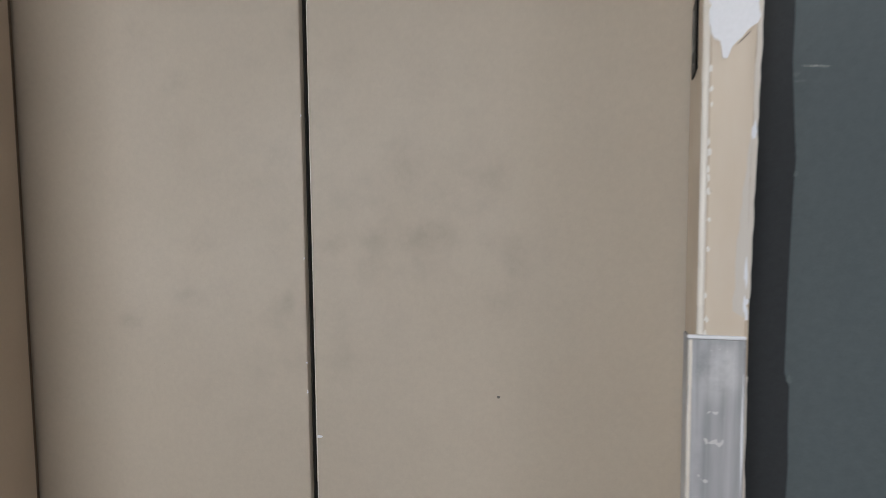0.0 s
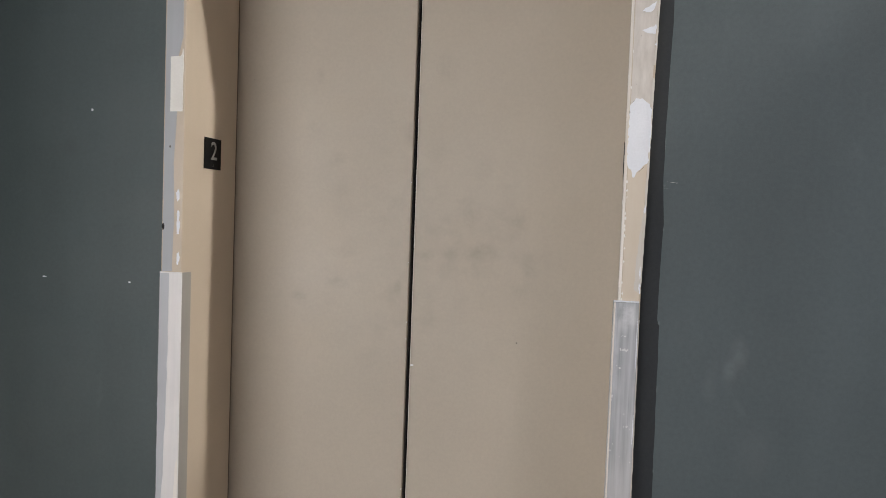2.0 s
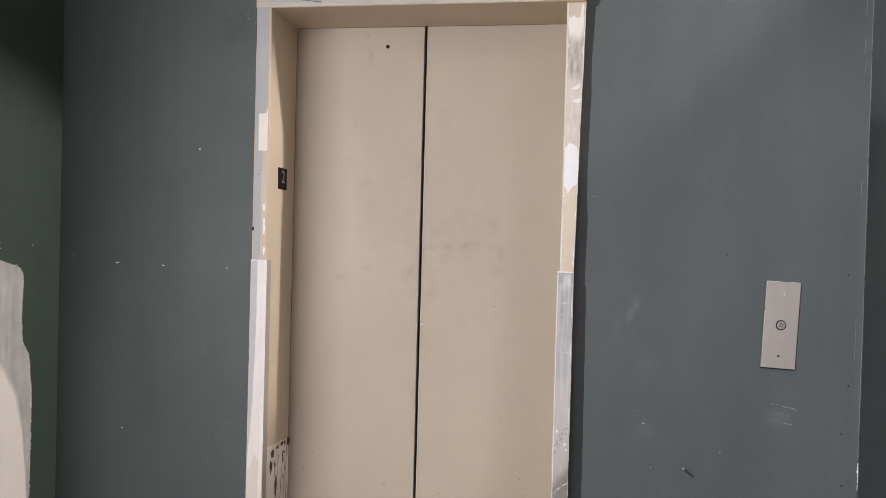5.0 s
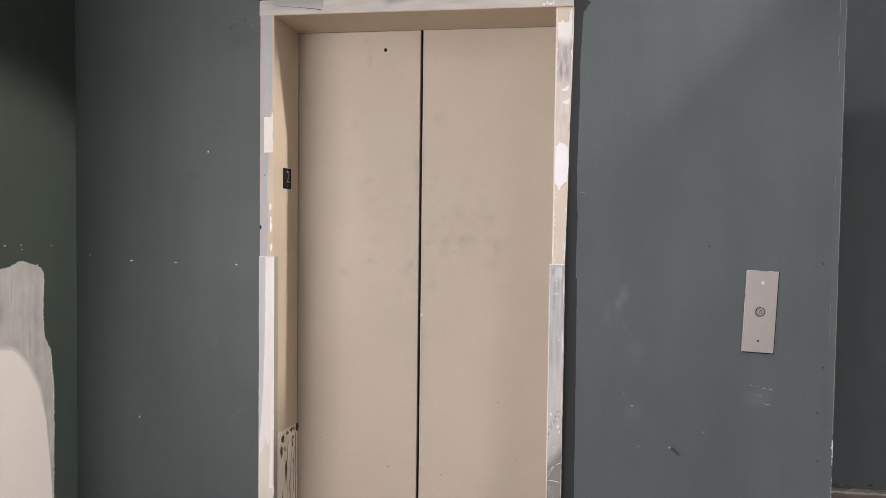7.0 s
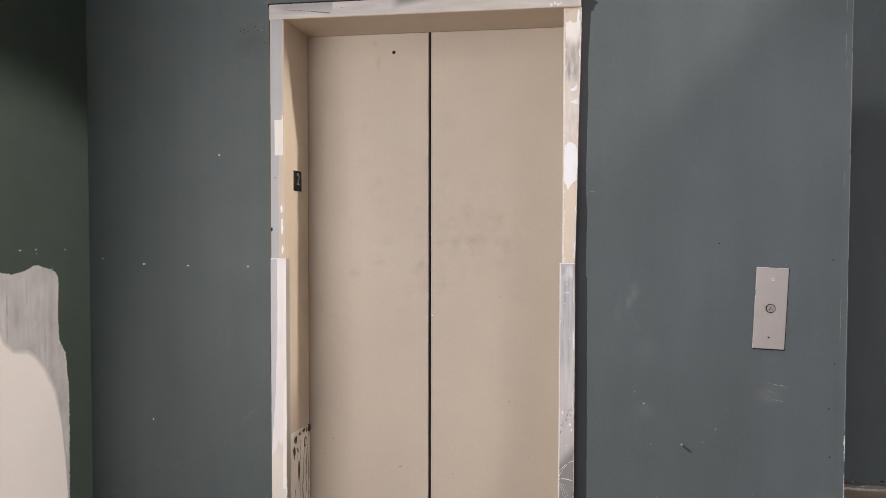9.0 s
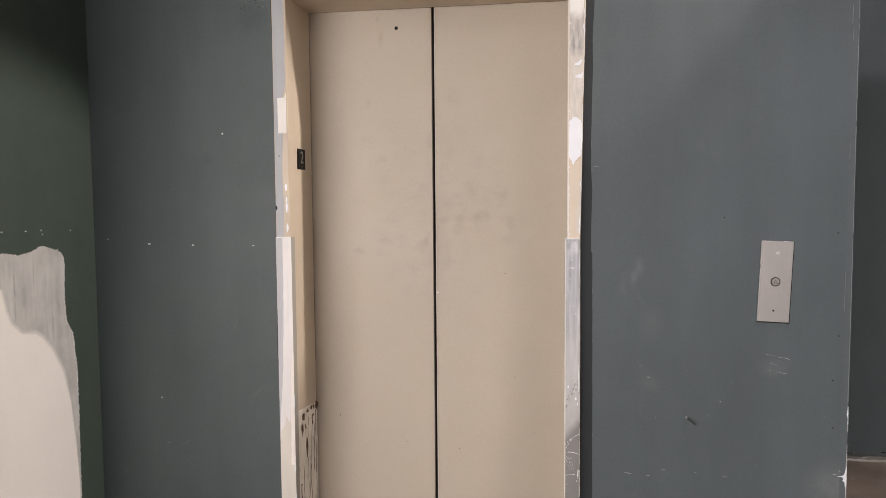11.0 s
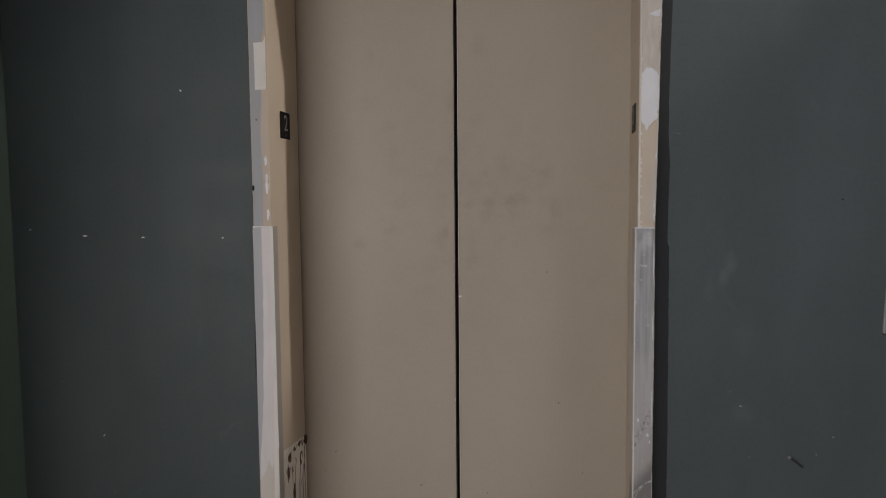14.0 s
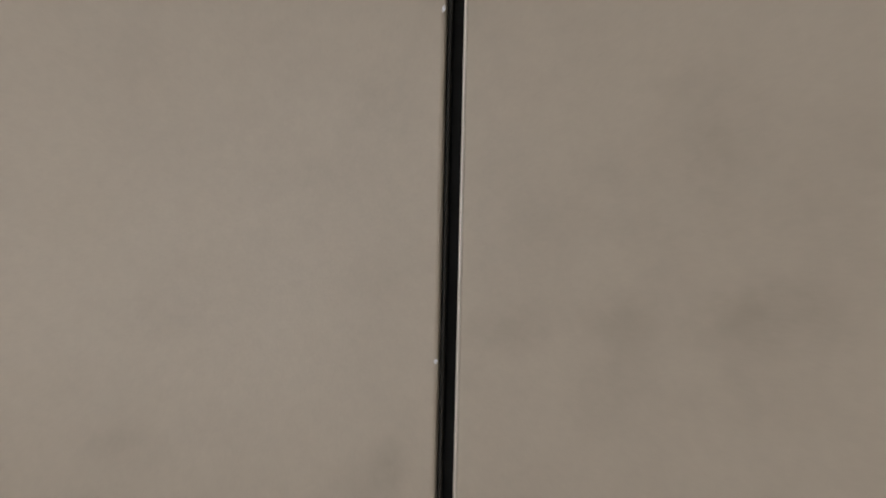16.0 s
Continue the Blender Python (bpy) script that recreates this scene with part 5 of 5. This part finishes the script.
part("side_shell", box(CX1 + 0.012, CX1 + 0.05, 0.4, CAR_BACK + 0.0115, -0.003, 2.4), M_JOINT, car)
part("roof", box(CX0 - 0.0495, CX1 + 0.0495, 0.4, CAR_BACK + 0.011, CAR_TOP + 0.05, 2.395), M_JOINT, car)
for x0, x1 in ((CX0 + 0.004, -0.2915), (-0.2845, 0.3925), (0.3995, CX1 - 0.004)):
    part("wall_panel", box(x0, x1, CAR_BACK, CAR_BACK + 0.0115, 0.5, CAR_TOP - 0.005, bevel=0.001), M_LAMINATE, car, "cream laminate wall panel")
part("kick_panel", box(CX0 + 0.02, CX1 - 0.02, CAR_BACK - 0.01, CAR_BACK + 0.0115, 0.005, 0.498, bevel=0.003), M_KICK_CARPET, car, "black ribbed carpet kick panel with lint")
for x, inward in ((CX0, 1), (CX1, -1)):
    for y0, y1 in ((CAR_FRONT + 0.03, 1.09), (1.097, CAR_BACK - 0.006)):
        a, b = sorted((x, x - inward * 0.0115))
        part("wall_panel", box(a, b, y0, y1, 0.5, CAR_TOP - 0.005, bevel=0.001), M_LAMINATE, car, "cream laminate wall panel")
    a, b = sorted((x + inward * 0.01, x - inward * 0.0115))
    part("kick_panel", box(a, b, CAR_FRONT + 0.03, CAR_BACK - 0.012, 0.005, 0.498, bevel=0.003), M_KICK_CARPET, car, "black ribbed carpet kick panel")
for x0, x1 in ((CX0, -0.53), (0.53, CX1)):
    part("front_return", box(x0, x1, 0.4, CAR_FRONT + 0.028, 0.004, CAR_TOP, bevel=0.003), M_STEEL_UP, car, "brushed stainless front return")
part("transom", box(-0.529, 0.529, 0.4, CAR_FRONT + 0.028, 2.14, CAR_TOP, bevel=0.003), M_STEEL, car, "brushed stainless transom")
for x0, x1 in ((CX0 + 0.02, -0.31), (-0.27, 0.37), (0.41, CX1 - 0.02)):
    part("ceiling_diffuser", box(x0, x1, 0.47, CAR_BACK - 0.03, CAR_TOP + 0.012, CAR_TOP + 0.018), M_DIFFUSER, car, "glowing ceiling panel")
for x0, x1, y0, y1 in ((CX0, CX1, CAR_BACK - 0.028, CAR_BACK), (CX0, CX1, 0.45, 0.468), (CX0, CX0 + 0.018, 0.469, CAR_BACK - 0.029), (CX1 - 0.018, CX1, 0.469, CAR_BACK - 0.029),
                       (-0.308, -0.272, 0.469, CAR_BACK - 0.029), (0.372, 0.408, 0.469, CAR_BACK - 0.029)):
    part("ceiling_rail", box(x0, x1, y0, y1, CAR_TOP - 0.004, CAR_TOP + 0.011, bevel=0.0015), M_STEEL, car)


def flat_rail(points, z, height, thick):
    """A flat bar on edge along points of the plan."""
    bm = bmesh.new()
    rows = []
    for i, (x, y) in enumerate(points):
        a = Vector(points[max(i - 1, 0)])
        b = Vector(points[min(i + 1, len(points) - 1)])
        d = (b - a).normalized()
        nrm = Vector((-d.y, d.x)) * thick / 2
        rows.append([bm.verts.new((x + s * nrm.x, y + s * nrm.y, z + h)) for s, h in ((1, 0), (1, height), (-1, height), (-1, 0))])
    for r0, r1 in zip(rows, rows[1:]):
        for k in range(4):
            bm.faces.new((r0[k], r0[(k + 1) % 4], r1[(k + 1) % 4], r1[k]))
    bm.faces.new(rows[0])
    bm.faces.new(rows[-1][::-1])
    bmesh.ops.recalc_face_normals(bm, faces=bm.faces)
    bmesh.ops.bevel(bm, geom=[e for e in bm.edges if e.calc_face_angle(0) > 1.0], offset=0.0012, segments=2, profile=0.5, affect="EDGES")
    return bm


def handrail(ax, ay, bx, by, nx, ny):
    """A stainless bar with curved-back ends and brackets, off a wall whose normal is (nx, ny)."""
    rail = thing("handrail", ((ax + bx) / 2, (ay + by) / 2, 0.762), "flat brushed stainless handrail on short posts", "handrail", "car handrails")
    d = Vector((bx - ax, by - ay))
    length = d.length
    d.normalize()
    n = Vector((nx, ny))
    pts = []
    for k in range(7):
        t = math.pi / 2 * k / 6
        pts.append(Vector((ax, ay)) + d * (0.05 * (1 - math.cos(t))) + n * (0.012 + 0.048 * math.sin(t)))
    pts += [p for p in [Vector((bx, by)) - d * (0.05 * (1 - math.cos(math.pi / 2 * k / 6))) + n * (0.012 + 0.048 * math.sin(math.pi / 2 * k / 6)) for k in range(6, -1, -1)]]
    part("bar", flat_rail([(p.x, p.y) for p in pts], 0.762, 0.048, 0.006), M_STEEL, rail)
    for f in (0.07, 0.37, 0.56, 0.9):
        foot = Vector((ax, ay)) + d * length * f
        m = Matrix.Translation((foot.x + n.x * 0.029, foot.y + n.y * 0.029, 0.772)) @ Vector((n.x, n.y, 0)).to_track_quat("Z", "Y").to_matrix().to_4x4()
        part("bracket", add_cylinder(bmesh.new(), m, 0.009, 0.056, 16), M_STEEL, rail)
    return rail


handrail(-0.86, CAR_BACK, 0.97, CAR_BACK, 0, -1)
handrail(CX0, CAR_BACK - 0.03, CX0, 0.56, 1, 0)
handrail(CX1, 0.56, CX1, CAR_BACK - 0.03, -1, 0)

speaker = thing("speaker_box", (CX0 + 0.05, 1.7, 1.93), "ivory plastic speaker box with louvres in the car corner", "speaker")
body = part("housing", box(CX0 + 0.0005, CX0 + 0.095, 1.68, 1.79, 1.93, 2.16, bevel=0.006), M_IVORY, speaker)
for k in range(9):
    part("louvre", box(CX0 + 0.03, CX0 + 0.075, 1.6782, 1.6798, 2.06 + k * 0.008, 2.064 + k * 0.008), M_HOLE, body)
part("label_bar", box(CX0 + 0.055, CX0 + 0.078, 1.6784, 1.6798, 1.985, 1.993), M_BLACK, body)

for z, up, mat, words in ((1.87, 1, M_IVORY, "unlit plastic up arrow on the car post"), (1.77, -1, M_PINK, "lit pink plastic down arrow on the car post")):
    lantern = thing("direction_arrow", (-0.53, 0.415, z), words, "indicator", "direction arrows")
    tri = [(-0.018, -0.035 * up), (0.0, -0.027 * up), (0.018, -0.035 * up), (0.004, 0.038 * up), (-0.004, 0.038 * up)]
    part("lens", prism([(a + 0.415, b + z) for a, b in tri], 0.012, (-0.53, 0, 0), (0, 1, 0), (0, 0, 1)), mat, lantern)

tape = thing("tape_strip", (0.668, CAR_BACK, 1.68), "yellowed strip of old adhesive tape on the laminate", "tape")
part("strip", prism(ragged([(0.655, 1.682), (0.683, 1.684), (0.68, 1.81), (0.652, 1.812)], 0.02, 0.001, 300), 0.0006, (0, CAR_BACK, 0), FRONT_U, FRONT_V), M_TAPE, tape)


def car_door(side):
    door = thing("car_door", (side * 0.28, 0.298, 0.0), "closed inner car door panel with stainless edge", "lift door", "car door panels")
    x0, x1 = sorted((side * 0.004, side * 0.6))
    part("panel", box(x0, x1, 0.325, 0.352, 0.01, 2.2, bevel=0.002), M_BEIGE, door)
    x0, x1 = sorted((side * 0.004, side * 0.03))
    part("edge_strip", box(x0, x1, 0.318, 0.3245, 0.01, 2.2, bevel=0.001), M_STEEL_UP, door, "stainless edge strip")
    return door


car_door(-1)
car_door(1)


# ---- hall lights, all out of view ----
def ceiling_light(place, size_x, size_y):
    x, y, z = place
    light = thing("ceiling_light", (x, y, z), "recessed white ceiling light panel added out of view, lit", "ceiling light", "hall ceiling lights")
    for x0, x1, y0, y1 in ((-size_x / 2 - 0.03, size_x / 2 + 0.03, -size_y / 2 - 0.03, -size_y / 2), (-size_x / 2 - 0.03, size_x / 2 + 0.03, size_y / 2, size_y / 2 + 0.03),
                           (-size_x / 2 - 0.03, -size_x / 2, -size_y / 2, size_y / 2), (size_x / 2, size_x / 2 + 0.03, -size_y / 2, size_y / 2)):
        part("frame_bar", box(x + x0, x + x1, y + y0, y + y1, z - 0.03, z - 0.0005, bevel=0.002), M_CEILING, light)
    part("diffuser", box(x - size_x / 2 + 0.001, x + size_x / 2 - 0.001, y - size_y / 2 + 0.001, y + size_y / 2 - 0.001, z - 0.02, z - 0.012), M_HALL_DIFFUSER, light)
    return light


ceiling_light(MAIN_LIGHT, 1.4, 1.4)


def wall_panel(place, length, height, turn, count):
    """A row of lit diffusers in a shallow white housing, on a wall that it faces away from."""
    light = thing("wall_light", place, "long white light panel added out of view, lit", "wall light", "hall wall lights")
    bm = box(-length / 2 - 0.04, length / 2 + 0.04, 0.0005, 0.04, -height / 2 - 0.04, height / 2 + 0.04, bevel=0.004)
    m = Matrix.Translation(place) @ Matrix.Rotation(radians(turn), 4, "Z")
    bmesh.ops.transform(bm, matrix=m, verts=bm.verts)
    part("housing", bm, M_CEILING, light)
    for k in range(count):
        x0, x1 = -length / 2 + k * length / count, -length / 2 + (k + 1) * length / count
        bm = box(x0 + 0.01, x1 - 0.01, 0.0405, 0.048, -height / 2, height / 2, bevel=0.002)
        bmesh.ops.transform(bm, matrix=m, verts=bm.verts)
        part("diffuser", bm, M_HALL_DIFFUSER, light)
    return light


# added panel that carries the frontal light
wall_panel(REAR_FILL, 7.8, 2.0, 0, 6)
# fitting for the added lamp over the right floor
downlight = thing("downlight", FILL_DOWNLIGHT, "round white ceiling light added out of view, lit", "ceiling light")
bm = add_cylinder(bmesh.new(), Matrix.Translation((FILL_DOWNLIGHT[0], FILL_DOWNLIGHT[1], CEIL - 0.008)), 0.11, 0.014, 32, 0.003)
part("trim_ring", bm, M_CEILING, downlight)
part("lens", add_cylinder(bmesh.new(), Matrix.Translation((FILL_DOWNLIGHT[0], FILL_DOWNLIGHT[1], CEIL - 0.017)), 0.085, 0.003, 32), M_HALL_DIFFUSER, downlight)
# panel for the added side lamp
ceiling_light(SIDE_FILL, 0.8, 0.8)


def spotlight(place, aim, label):
    x, y, z = place
    light = thing("spotlight", place, label, "ceiling light", "hall spotlights")
    part("canopy", add_cylinder(bmesh.new(), Matrix.Translation((x, y, CEIL - 0.012)), 0.05, 0.022, 24, 0.003), M_CEILING, light)
    part("stem", tube([(x, y, CEIL - 0.02), (x, y, CEIL - 0.06)], 0.008), M_CEILING, light)
    m = look((x, y, CEIL - 0.1), aim) @ Matrix.Translation((0, 0, 0.04))
    part("shade", add_cylinder(bmesh.new(), m, 0.035, 0.09, 24, 0.003), M_CEILING, light)
    return light


spotlight(SPOTLIGHT, SPOT_AIM, "small white ceiling spotlight aimed along the wall, lit")
# head for the added recess light
spotlight(FILL_WASHER, WASH_AIM, "small white ceiling spotlight added out of view to light the recess wall, lit")
